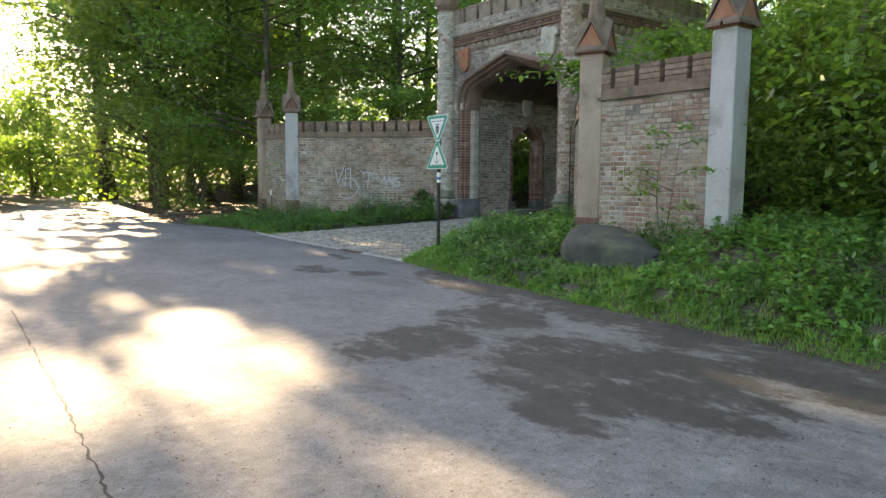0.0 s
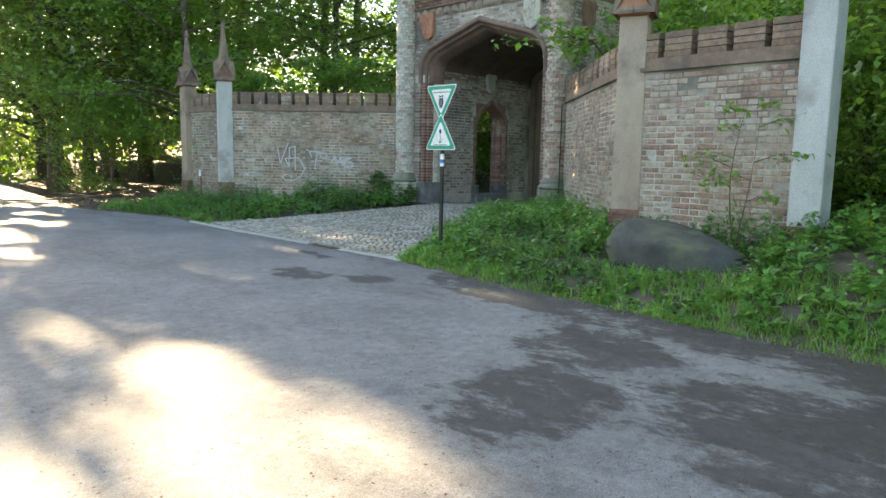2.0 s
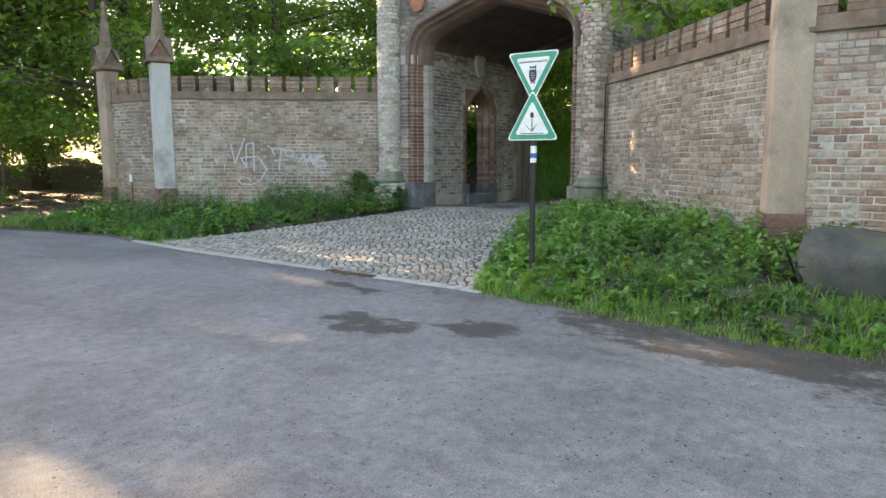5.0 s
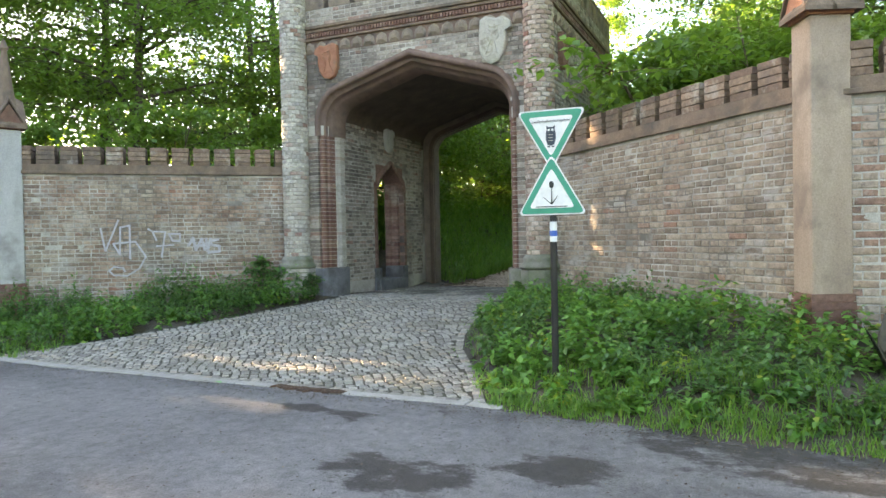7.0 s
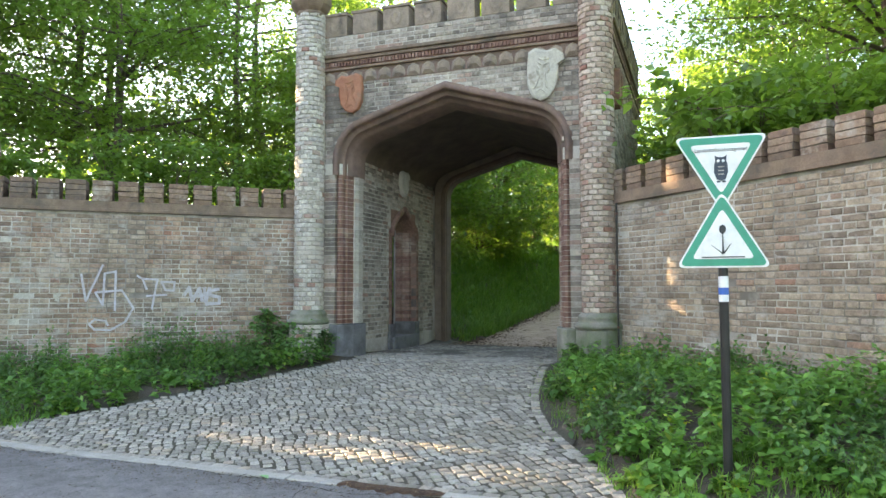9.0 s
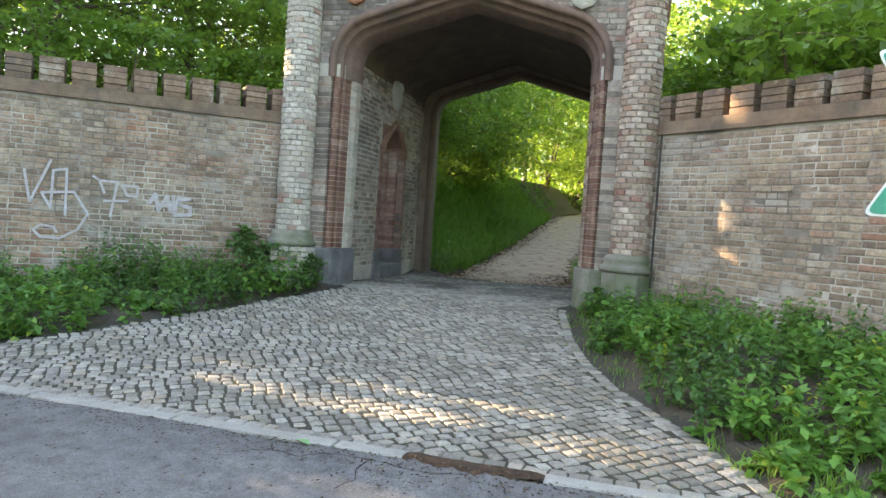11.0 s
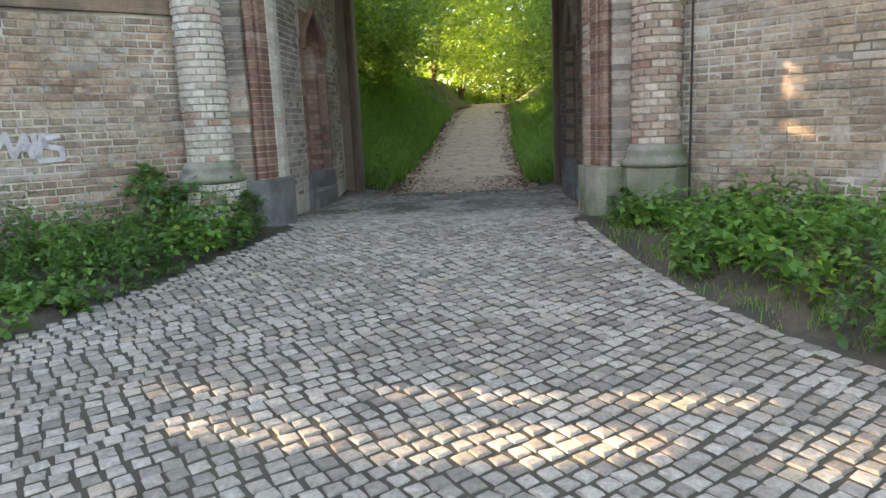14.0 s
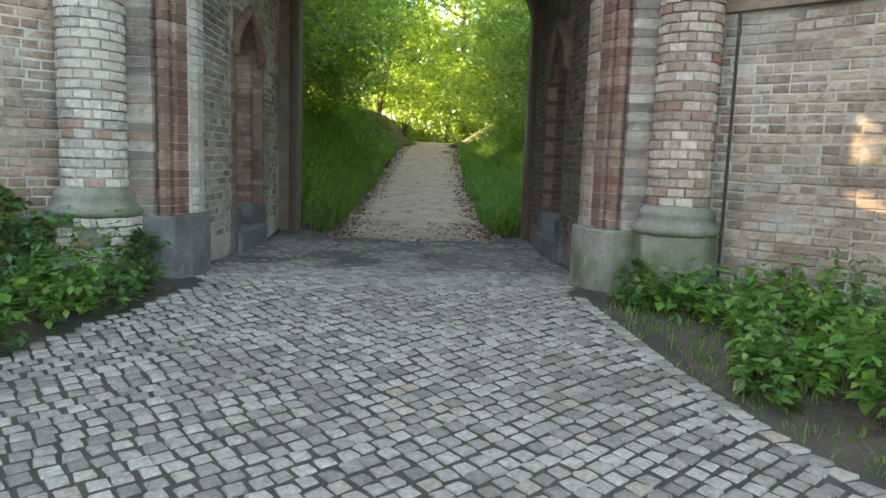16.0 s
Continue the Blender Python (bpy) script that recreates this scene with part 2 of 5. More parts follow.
M["leaf_dark"] = leaf_material("dark chestnut leaves", DARK, share=0.45)
M["herb"] = leaf_material("nettle leaves", [(0, (0.03, 0.09, 0.03)), (0.5, (0.06, 0.16, 0.045)), (0.95, (0.10, 0.22, 0.06)), (1, (0.2, 0.28, 0.06))], (0.22, 0.46, 0.08), 0.3)
M["grass"] = leaf_material("grass blades", [(0, (0.07, 0.17, 0.035)), (0.7, (0.12, 0.27, 0.055)), (1, (0.22, 0.30, 0.075))], (0.30, 0.58, 0.08), 0.45)
M["blossom"] = leaf_material("white blossom", [(0, (0.5, 0.5, 0.42)), (1, (0.75, 0.73, 0.65))], (0.8, 0.8, 0.7), 0.3)


def plain(name, c, rough=0.5, metal=0.0, c2=None):
    m, nt, b = material(name)
    nt.links.new(ramp(nt, grain(nt, 12, 5, 0.7), [(0.3, c2 or tuple(v * 0.82 for v in c)), (0.65, c)]), b.inputs["Base Color"])
    b.inputs["Roughness"].default_value, b.inputs["Metallic"].default_value = rough, metal
    return m


M["fresh"] = plain("fresh leaf", (0.16, 0.36, 0.14), 0.5)
M["white"] = plain("white enamel", (0.78, 0.79, 0.79), 0.35)
M["green"] = plain("green enamel", (0.01, 0.30, 0.20), 0.35)
M["ink"] = plain("black print", (0.02, 0.025, 0.03), 0.5)
M["slate"] = plain("blue-grey print", (0.035, 0.05, 0.075), 0.5)
M["blue"] = plain("blue sticker", (0.03, 0.12, 0.45), 0.5)
M["post"] = plain("black painted steel", (0.025, 0.025, 0.027), 0.45, 0.3)
M["rust"] = plain("rusty steel", (0.16, 0.07, 0.045), 0.8)
M["spray"] = plain("white spray paint", (0.50, 0.50, 0.57), 0.7, 0, (0.34, 0.31, 0.32))

# ---- mesh tools ----


class Shape:
    """Collects vertices and faces of one mesh."""

    def __init__(self):
        self.v, self.f = [], []

    def add(self, verts, faces, m=None):
        k = len(self.v)
        self.v += [tuple(m @ Vector(p)) if m else tuple(p) for p in verts]
        self.f += [tuple(k + i for i in face) for face in faces]
        return self

    def box(self, x0, y0, z0, x1, y1, z1, m=None):
        return self.add([(x0, y0, z0), (x1, y0, z0), (x1, y1, z0), (x0, y1, z0), (x0, y0, z1), (x1, y0, z1), (x1, y1, z1), (x0, y1, z1)],
                        [(3, 2, 1, 0), (4, 5, 6, 7), (0, 1, 5, 4), (1, 2, 6, 5), (2, 3, 7, 6), (3, 0, 4, 7)], m)

    def prism(self, ring, z0, z1, m=None, ring1=None):
        n = len(ring)
        top = ring1 or ring
        return self.add([(*p, z0) for p in ring] + [(*p, z1) for p in top],
                        [tuple(range(n - 1, -1, -1)), tuple(range(n, 2 * n))] + [(i, (i + 1) % n, n + (i + 1) % n, n + i) for i in range(n)], m)

    def lathe(self, profile, n=12, m=None, turn=0.0):
        verts, faces = [], []
        for r, z in profile:
            verts += [(r * math.cos(turn + 2 * math.pi * i / n), r * math.sin(turn + 2 * math.pi * i / n), z) for i in range(n)]
        for j in range(len(profile) - 1):
            faces += [(j * n + i, j * n + (i + 1) % n, (j + 1) * n + (i + 1) % n, (j + 1) * n + i) for i in range(n)]
        faces += [tuple(range(n - 1, -1, -1)), tuple(range((len(profile) - 1) * n, len(profile) * n))]
        return self.add(verts, faces, m)

    def tube(self, pts, radii, n=7):
        verts, faces = [], []
        for i, (p, r) in enumerate(zip(pts, radii)):
            a = Vector(pts[max(i - 1, 0)])
            b = Vector(pts[min(i + 1, len(pts) - 1)])
            q = (b - a).to_track_quat("Z", "Y")
            verts += [tuple(Vector(p) + q @ Vector((r * math.cos(2 * math.pi * k / n), r * math.sin(2 * math.pi * k / n), 0))) for k in range(n)]
        for j in range(len(pts) - 1):
            faces += [(j * n + i, j * n + (i + 1) % n, (j + 1) * n + (i + 1) % n, (j + 1) * n + i) for i in range(n)]
        faces += [tuple(range(n - 1, -1, -1)), tuple(range((len(pts) - 1) * n, len(pts) * n))]
        return self.add(verts, faces)

    def mesh(self, name, mat, smooth=False):
        me = bpy.data.meshes.new(name)
        me.from_pydata(self.v, [], self.f)
        me.materials.append(mat)
        if smooth:
            me.polygons.foreach_set("use_smooth", [True] * len(me.polygons))
        me.update()
        return me


def part(name, shape, mat, parent=None, label="", smooth=False, m=None, bevel=0.0):
    ob = new(name, shape.mesh(name, mat, smooth) if isinstance(shape, Shape) else shape)
    if parent:
        ob.parent = parent
    if m:
        ob.matrix_basis = m
    if label:
        ob["label"] = label
    if bevel:
        b = ob.modifiers.new("edge", "BEVEL")
        b.width, b.segments, b.limit_method = bevel, 2, "ANGLE"
    return ob


def thing(name, label, category, group="", kind="", at=None):
    ob = new(name)
    if at:
        ob.location = at
    return tagged(ob, label, category, group, kind)


def smooth(a, b, x):
    t = min(1.0, max(0.0, (x - a) / (b - a)))
    return t * t * (3 - 2 * t)


def quads(name, corners, mat):
    """One mesh out of an array of shape (n, 4, 3)."""
    n = len(corners)
    me = bpy.data.meshes.new(name)
    me.vertices.add(4 * n)
    me.vertices.foreach_set("co", np.ascontiguousarray(corners, dtype=np.float32).ravel())
    me.loops.add(4 * n)
    me.loops.foreach_set("vertex_index", np.arange(4 * n, dtype=np.int32))
    me.polygons.add(n)
    me.polygons.foreach_set("loop_start", np.arange(0, 4 * n, 4, dtype=np.int32))
    me.materials.append(mat)
    me.update(calc_edges=True)
    me.validate()
    return me


def leaf_array(rng, at, size, flat=0.5, ratio=0.55, hang=0.25):
    """Folded kite-shaped leaves at the points, facing mostly up."""
    n = len(at)
    az = rng.uniform(0, 2 * np.pi, n)
    dip = rng.normal(-hang, 0.45, n)
    d = np.stack([np.cos(az) * np.cos(dip), np.sin(az) * np.cos(dip), np.sin(dip)], 1)
    up = np.stack([rng.normal(0, flat, n), rng.normal(0, flat, n), np.ones(n)], 1)
    s = np.cross(d, up)
    s /= np.linalg.norm(s, axis=1)[:, None] + 1e-6
    nrm = np.cross(s, d)
    ln = (size * rng.uniform(0.65, 1.3, n))[:, None]
    w = ln * ratio * 0.5
    mid = at + d * ln * 0.45
    return np.stack([at, mid + s * w + nrm * w * 0.35, at + d * ln, mid - s * w + nrm * w * 0.35], 1)


# ---- plan ----
Y0, XF = 13.88, 12.30                       # axis of the gate, its front plane


def edge(y):
    """Where the carriageway ends on the gate's side."""
    return float(np.interp(y, (-40, 5, 8.1, 9.2, 10.6, 16.5, 19, 24, 35, 64, 90), (2.5, 6.2, 6.45, 6.62, 6.76, 6.84, 7.1, 6.2, 7.7, 12.4, 19)))


def far_edge(y):
    """Where the carriageway ends on the other side."""
    return float(np.interp(y, (-40, 14, 25, 33, 64, 90), (-6, -5, -0.5, 2.2, 9.0, 15.5)))


def lane(x):
    """Middle of the track behind the gate."""
    return Y0 - 0.12 - 0.6 * smooth(20, 55, x) - 0.012 * max(0.0, x - 55) ** 2


def apron(x, y):
    """Half a metre inside the setts: 1; outside: 0."""
    right = float(np.interp(x, (6.8, 7.85, 8.8, 9.55, 10.45, 11.95), (10.45, 10.97, 11.51, 11.79, 12.01, 12.23)))
    left = float(np.interp(x, (6.8, 7.83, 8.8, 10.2, 12.2), (17.9, 17.13, 16.67, 16.19, 15.55)))
    return min(y - right, left - y)


def height(x, y):
    e = edge(y)
    road = 0.02 * min(x, 6.8) if x > -6 else -0.12
    if x <= e:
        return road + 0.35 * smooth(0.3, 3, far_edge(y) - x)
    d = x - e
    paved = road + 0.072 * min(d, 5.5)
    bank = 0.14 + 0.27 * smooth(0, 0.7, d) + 0.2 * smooth(0.6, 2.6, d) + 0.25 * smooth(8, 4.5, y) * smooth(0.2, 2, d)
    if y > 18:
        paved = bank
    if y > 16:
        bank = 0.14 + 0.12 * smooth(0, 1.0, d) + 0.22 * smooth(1.0, 4.2, d)
    bank -= 0.16 * smooth(1.6, 0.5, abs(y - 6.4)) * smooth(2.6, 1.2, d)
    k = smooth(-1.5, 0.0, apron(min(x, 12.4), y))
    h = bank + (paved - bank) * k
    if x > 12.4:
        track = float(np.interp(x, (12.4, 17, 19, 25, 30, 36, 52, 90), (0.53, 0.44, 0.51, 0.92, 1.5, 2.1, 2.7, 2.2)))
        side = y - lane(x)
        wild = smooth(1.25, 3.6, abs(side)) * (1.75 if side > 0 else 1.15) * smooth(15.8, 19.0, x)
        wild += smooth(3.6, 14, abs(side)) * 0.8
        h = h + (track + wild - h) * smooth(12.4, 13.2, x)
    return h


# ---- ground ----
def steps(*spans):
    out = []
    for a, b, n in spans:
        out += list(np.linspace(a, b, n, endpoint=False))
    return out


def sheet(xs, ys, z, keep=None):
    s = Shape()
    s.v = [(x, y, z(x, y)) for y in ys for x in xs]
    n = len(xs)
    for j in range(len(ys) - 1):
        for i in range(n - 1):
            if keep is None or keep((xs[i] + xs[i + 1]) / 2, (ys[j] + ys[j + 1]) / 2):
                s.f.append((j * n + i, j * n + i + 1, (j + 1) * n + i + 1, (j + 1) * n + i))
    return s


def rough_ground(x, y):
    h = height(max(-60, min(x, 120)), max(-60, min(y, 120)))
    on_road = far_edge(y) + 0.15 < x < edge(y) - 0.1
    paved = apron(x, y) > -0.12 and 6.7 < x < 17.5 and y < 19.5
    on_track = x >= 12.4 and abs(y - lane(x)) < 1.2
    if on_road or paved:
        return h - 0.06
    return h - (0.03 if on_track else 0) + 0.05 * noise.noise((x * 0.9, y * 0.9, 0)) * (x > edge(y) + 0.3)


xs = steps((-3000, -200, 5), (-200, -30, 10), (-30, -6, 16), (-6, 6, 24), (6, 18, 60), (18, 60, 60), (60, 200, 14), (200, 3001, 5)) + [3000]
ys = steps((-3000, -200, 5), (-200, -30, 10), (-30, 2, 20), (2, 26, 110), (26, 70, 30), (70, 200, 12), (200, 3001, 5)) + [3000]
tagged(part("ground", sheet(xs, ys, rough_ground), M["earth"], smooth=True), "woodland floor of soil and leaf litter", "ground", kind="structure")

M["brownred"] = surface("brown red terracotta", [(0.3, (0.15, 0.075, 0.055)), (0.7, (0.25, 0.14, 0.105))], 5, (0.1, 0.08, 0.065), 3, (0.5, 0.7))
DAMP = [(4.3, 3.4, 1.25, 1.7), (3.6, 5.3, 1.0, 0.75), (4.9, 5.6, 0.7, 0.9), (3.3, 3.0, 0.5, 0.5), (5.5, 2.0, 0.8, 1.0), (5.5, 9.4, 0.3, 0.5), (5.1, 10.4, 0.4, 0.65), (6.25, 11.85, 0.18, 0.4), (6.55, 10.7, 0.14, 0.3), (6.15, 11.5, 0.2, 0.5), (6.1, 7.85, 0.4, 0.5)]


def damp(x, y):
    """How wet or old the asphalt is: the strip under the verge and some patches."""
    v = 1.0 * (1 - smooth(0.3, 1.6, edge(y) - x)) * (1 - smooth(8.6, 10.0, y))
    for cx, cy, rx, ry in DAMP:
        v = max(v, 0.95 * (1 - smooth(0.55, 1.25, math.hypot((x - cx) / rx, (y - cy) / ry))))
    return v


s = Shape()
rows_y = steps((-30, 0, 24), (0, 14, 110), (14, 22, 30), (22, 90, 50)) + [90]
COLS = 73
for y in rows_y:
    a, b = far_edge(y), edge(y) + 0.03 * math.sin(y * 3.1) + 0.02 * math.sin(y * 7.7) - (0.02 if 10.7 < y < 18 else 0)
    for k in range(COLS):
        x = a + (b - a) * k / (COLS - 1)
        s.v.append((x, y, height(min(x, edge(y) - 0.001), y) + 0.004 - (0.05 if k == 0 else 0)))
for j in range(len(rows_y) - 1):
    s.f += [(j * COLS + k, j * COLS + k + 1, (j + 1) * COLS + 1 + k, (j + 1) * COLS + k) for k in range(COLS - 1)]
road = part("road", s, M["asphalt"], smooth=True)
road.data.attributes.new("damp", "FLOAT", "POINT").data.foreach_set("value", [damp(x, y) for x, y, z in s.v])
tagged(road, "worn grey asphalt road with dark damp patches", "road", kind="structure")

s = Shape()
rows_x = steps((15.9, 30, 40), (30, 70, 40))
for x in rows_x:
    for k in range(13):
        o = -1.35 + 2.7 * k / 12
        y = lane(x) + o + (0.12 * math.sin(x * 1.7) + 0.07 * math.sin(x * 4.1)) * (k in (0, 12))
        s.v.append((x, y, height(x, lane(x)) + 0.012 - 0.05 * (k in (0, 12)) + 0.015 * math.cos(o * 4.6) - 0.06 * (1 - smooth(15.9, 16.6, x))))
for j in range(len(rows_x) - 1):
    s.f += [(j * 13 + k, (j + 1) * 13 + k, (j + 1) * 13 + k + 1, j * 13 + k + 1) for k in range(12)]
tagged(part("dirt_track", s, M["track"], smooth=True), "sandy dirt track climbing into the wood", "track", kind="structure")

# ---- bricks ----
COURSE = 0.077


def brick_mesh(w, h, d=0.05, rim=0.007, wob=0.0045, mat=None, seed=1):
    r = random.Random(seed)
    j = lambda v: v + r.uniform(-wob, wob)
    a, b = w / 2, h / 2
    ring = [(-a, -b), (a, -b), (a, b), (-a, b)]
    s = Shape()
    back = [(x, d, z) for x, z in ring]
    mid = [(j(x), 0.006, j(z)) for x, z in ring]
    front = [(j(x * (1 - rim / a)), r.uniform(-0.002, 0.002), j(z * (1 - rim / b))) for x, z in ring]
    s.v = back + mid + front
    for o in (0, 4):
        s.f += [(o + i, o + (i + 1) % 4, o + 4 + (i + 1) % 4, o + 4 + i) for i in range(4)]
    s.f.append((8, 9, 10, 11))
    return s


BRICKS = {}


def brick_data(w, h, mat, k):
    key = (round(w, 3), round(h, 3), mat, k)
    if key not in BRICKS:
        BRICKS[key] = brick_mesh(w, h, seed=k).mesh("brick", M[mat])
    return BRICKS[key]


def clad(parent, origin, along, length, z0, z1, mat, keep=None, near=None, skip=0.0, seed=1, bond=True, out=None, proud=0.008):
    """Faces a wall with bricks in courses: those for which near(u, z) holds become objects of their own, the rest one mesh."""
    r = random.Random(seed)
    a = Vector(along).normalized()
    nrm = Vector((a.y, -a.x, 0)) if out is None else Vector(out).normalized()
    turn = Matrix((a, -nrm, Vector((0, 0, 1)))).transposed().to_4x4()
    rest, count, row = Shape(), 0, 0
    forms = [brick_mesh(0.25, 0.065, seed=k) for k in range(4)], [brick_mesh(0.12, 0.065, seed=k) for k in range(4)]
    z = z0
    while z + 0.05 < z1:
        head = bond and row % 2 == 1
        w = 0.12 if head else 0.25
        step = w + 0.012
        u = -0.06 * (row % 4 == 2) - (0.066 if head else 0.13) * (row % 2)
        while u < length:
            lo, hi = max(u, 0.0), min(u + w, length)
            c, zc = (lo + hi) / 2, z + 0.0325
            if hi - lo > 0.05 and (keep is None or keep(c, zc)) and r.random() >= skip:
                m = Matrix.Translation(Vector(origin) + a * c + nrm * (proud + r.uniform(-0.007, 0.004) - (0.02 if r.random() < 0.012 else 0)) + Vector((0, 0, zc))) @ turn @ pose(0, 0, 0, r.uniform(-1, 1), r.uniform(-0.8, 0.8), r.uniform(-1, 1))
                if near and count < 300 and near(c, zc):
                    ob = part("brick", brick_data(hi - lo if hi - lo < w - 0.001 else w, 0.065, mat, r.randrange(4)), M[mat], parent)
                    ob.matrix_basis = parent.matrix_basis.inverted() @ m
                    count += 1
                else:
                    f = forms[1 if head else 0][r.randrange(4)]
                    rest.add(f.v, f.f, m @ Matrix.Diagonal(((hi - lo) / w, 1, 1, 1)))
            u += step
        z += COURSE
        row += 1
    ob = part("brickwork", rest, M[mat + " joined"], parent)
    tagged(ob, kind="stuff")
    return ob


# ---- the curved forecourt walls ----
# x and distance from the axis: inner pier, outer pier, wall's end at the gate
P1, P2, PC = {-1: (8.66, 6.2), 1: (9.08, 6.2)}, {-1: (8.6, 8.5), 1: (9.05, 8.4)}, (12.25, 2.56)
BASE, COPE, TOP = 0.3, 2.87, 3.40


def bay(name, a, b, label, mat, near=None, seed=1, low="mortar", spacing=0.37):
    """A bay of wall from a to b (its front on the right hand of that way), with band and merlons."""
    wall = tagged(new(name), label, "wall", kind="structure")
    a, b = Vector((*a, 0)), Vector((*b, 0))
    along = (b - a).normalized()
    nrm = Vector((along.y, -along.x, 0))
    length = (b - a).length
    m = Matrix((along, -nrm, Vector((0, 0, 1)))).transposed().to_4x4()
    m.translation = a
    part("core", Shape().box(0, 0, BASE - 0.5, length, 0.36, COPE, m), M["mortar"], wall)
    clad(wall, a, along, length, BASE, COPE - 0.02, mat, None, near, 0.0, seed, out=nrm)
    part("band", Shape().box(0, -0.05, COPE, length, 0.41, COPE + 0.055, m).box(0, -0.025, COPE + 0.055, length, 0.385, COPE + 0.17, m), M["browncap"], wall, "moulded sandy brown band", bevel=0.008)
    r = random.Random(seed)
    n = int(length / spacing)
    pitch = length / n
    for k in range(n):
        u = (k + 0.5) * pitch
        w = pitch - 0.075
        form = Shape()
        for q in range(4):
            z0 = COPE + 0.17 + q * 0.082
            d = r.uniform(-0.008, 0.008)
            form.box(u - w / 2 + r.uniform(0, 0.008), -0.02 + d, z0, u + w / 2 - r.uniform(0, 0.008), 0.36 + d, z0 + 0.076, m)
        part("merlon", form, M["cap"], wall, bevel=0.006)
    return wall


M["cap"] = piece("merlon brick", [(0, (0.13, 0.085, 0.06)), (0.5, (0.22, 0.15, 0.11)), (1, (0.28, 0.2, 0.15))], True, SOOT, 1.3, (0.5, 0.66), LIME)


def at(x, o, side):
    return (x, Y0 + o * side)


R, L = -1, 1
bay("wall_south_diagonal", at(*PC, R), at(*P1[R], R), "buff brick forecourt wall with crenellated top", "buff", lambda u, z: u < 2.8 and 0.9 < z < 2.0, 3)
bay("wall_south_end", at(*P1[R], R), at(*P2[R], R), "patched red and buff brick wall with crenellated top", "redmix", lambda u, z: z > 0.8, 4, spacing=0.4)
bay("wall_north_diagonal", at(*P1[L], L), at(*PC, L), "buff brick forecourt wall with graffiti", "pinkish", lambda u, z: u > 2.6 and 0.9 < z < 1.9, 5)
bay("wall_north_end", at(*P2[L], L), at(*P1[L], L), "buff brick end wall beside the wood", "buff", None, 6, spacing=0.4)


def pier(pos, turn, shaft, label, brick_top, wide=0.38, head="terracotta"):
    t = thing("gate_pier", label, "pier", "forecourt piers", at=(pos[0], pos[1], 0))
    t.rotation_euler = (0, 0, radians(turn))
    h = wide / 2
    base = Shape()
    z, k = 0.1, 0
    while z < brick_top - 0.03:
        d = 0.004 * ((k * 7) % 3)
        base.box(-h - 0.02 + d, -h - 0.02 + d, z, h + 0.02 - d, h + 0.02 - d, z + 0.066)
        z += COURSE
        k += 1
    base.box(-h, -h, 0.0, h, h, brick_top)
    part("brick_base", base, M["red joined"], t, "exposed red brick foot")
    part("shaft", Shape().box(-h, -h, brick_top, h, h, 3.62), M[shaft], t, bevel=0.018)
    g = h + 0.05
    part("cap_block", Shape().prism([(-h - 0.02, -h - 0.02), (h + 0.02, -h - 0.02), (h + 0.02, h + 0.02), (-h - 0.02, h + 0.02)], 3.62, 3.75), M[head], t, bevel=0.01)
    for q in range(4):
        m = pose(0, 0, 0, 0, 0, 90 * q)
        gable = Shape().add([(-g, -g, 3.66), (g, -g, 3.66), (0, -g, 4.06), (-g * 0.3, 0, 3.66), (g * 0.3, 0, 3.66), (0, 0, 4.2)], [(0, 1, 2), (1, 4, 5, 2), (4, 3, 5), (3, 0, 2, 5), (0, 3, 4, 1)], m)
        part("gable", gable, M[head], t)
        roof = Shape()
        for sx in (-1, 1):
            e = [(sx * (g + 0.03), -g - 0.03, 3.64), (0, -g - 0.03, 4.10), (0, 0.02, 4.26), (sx * (g + 0.03), 0.02, 3.64)]
            top = [(x, y, z + 0.045) for x, y, z in e]
            roof.add(e + top, [(0, 1, 2, 3), (7, 6, 5, 4), (0, 4, 5, 1), (1, 5, 6, 2), (2, 6, 7, 3), (3, 7, 4, 0)], m)
        part("gable_roof", roof, M["browncap"], t)
    part("spire", Shape().lathe([(0.17, 4.02), (0.125, 4.35), (0.06, 4.9), (0.045, 5.0), (0.075, 5.05), (0.02, 5.2)], 8, turn=math.pi / 8), M["browncap"], t, "weathered brown spire")
    return t


pier(at(8.74, 6.2, R), 22, "pink", "stained pinkish rendered pier with gabled terracotta cap", 1.0, 0.38)
pier(at(8.66, 8.62, R), 0, "render", "pale grey rendered pier with gabled terracotta cap", 0.95, 0.36)
pier(at(9.08, 6.27, L), -22, "render", "pale grey rendered pier with brown gabled cap", 0.95, 0.38, "brownred")
pier(at(9.08, 8.45, L), 0, "pink", "weathered end pier with brown gabled cap", 0.9, 0.36, "brownred")

# ---- the gatehouse ----
gate = tagged(new("gatehouse"), "neo-Gothic brick gatehouse with Tudor arch and battlements", "gatehouse", kind="structure")
ZS, ZA, W0 = 3.85, 4.62, 1.74          # spring, apex and half width of the front opening


def arch_line(o, zs=ZS, za=ZA, w=W0, foot=0.4, n=7):
    """Half of a Tudor arch, offset outward by o: from the foot of the jamb to the apex, as (distance from the axis, z)."""
    rad = 0.42
    slope = math.atan2(za - (zs + rad * 0.8), w - rad * 0.75)
    pts = [(w + o, foot), (w + o, zs)]
    for k in range(1, n + 1):
        a = (math.pi / 2 - slope) * k / n
        pts.append((w - rad + (rad + o) * math.cos(a), zs + (rad + o) * math.sin(a)))
    a = math.pi / 2 - slope
    x, z = pts[-1]
    pts.append((0.0, z + x * math.tan(slope)))
    return pts


def arch_full(*args, **kw):
    half = arch_line(*args, **kw)
    return [(p, z) for p, z in half] + [(-p, z) for p, z in reversed(half[:-1])]


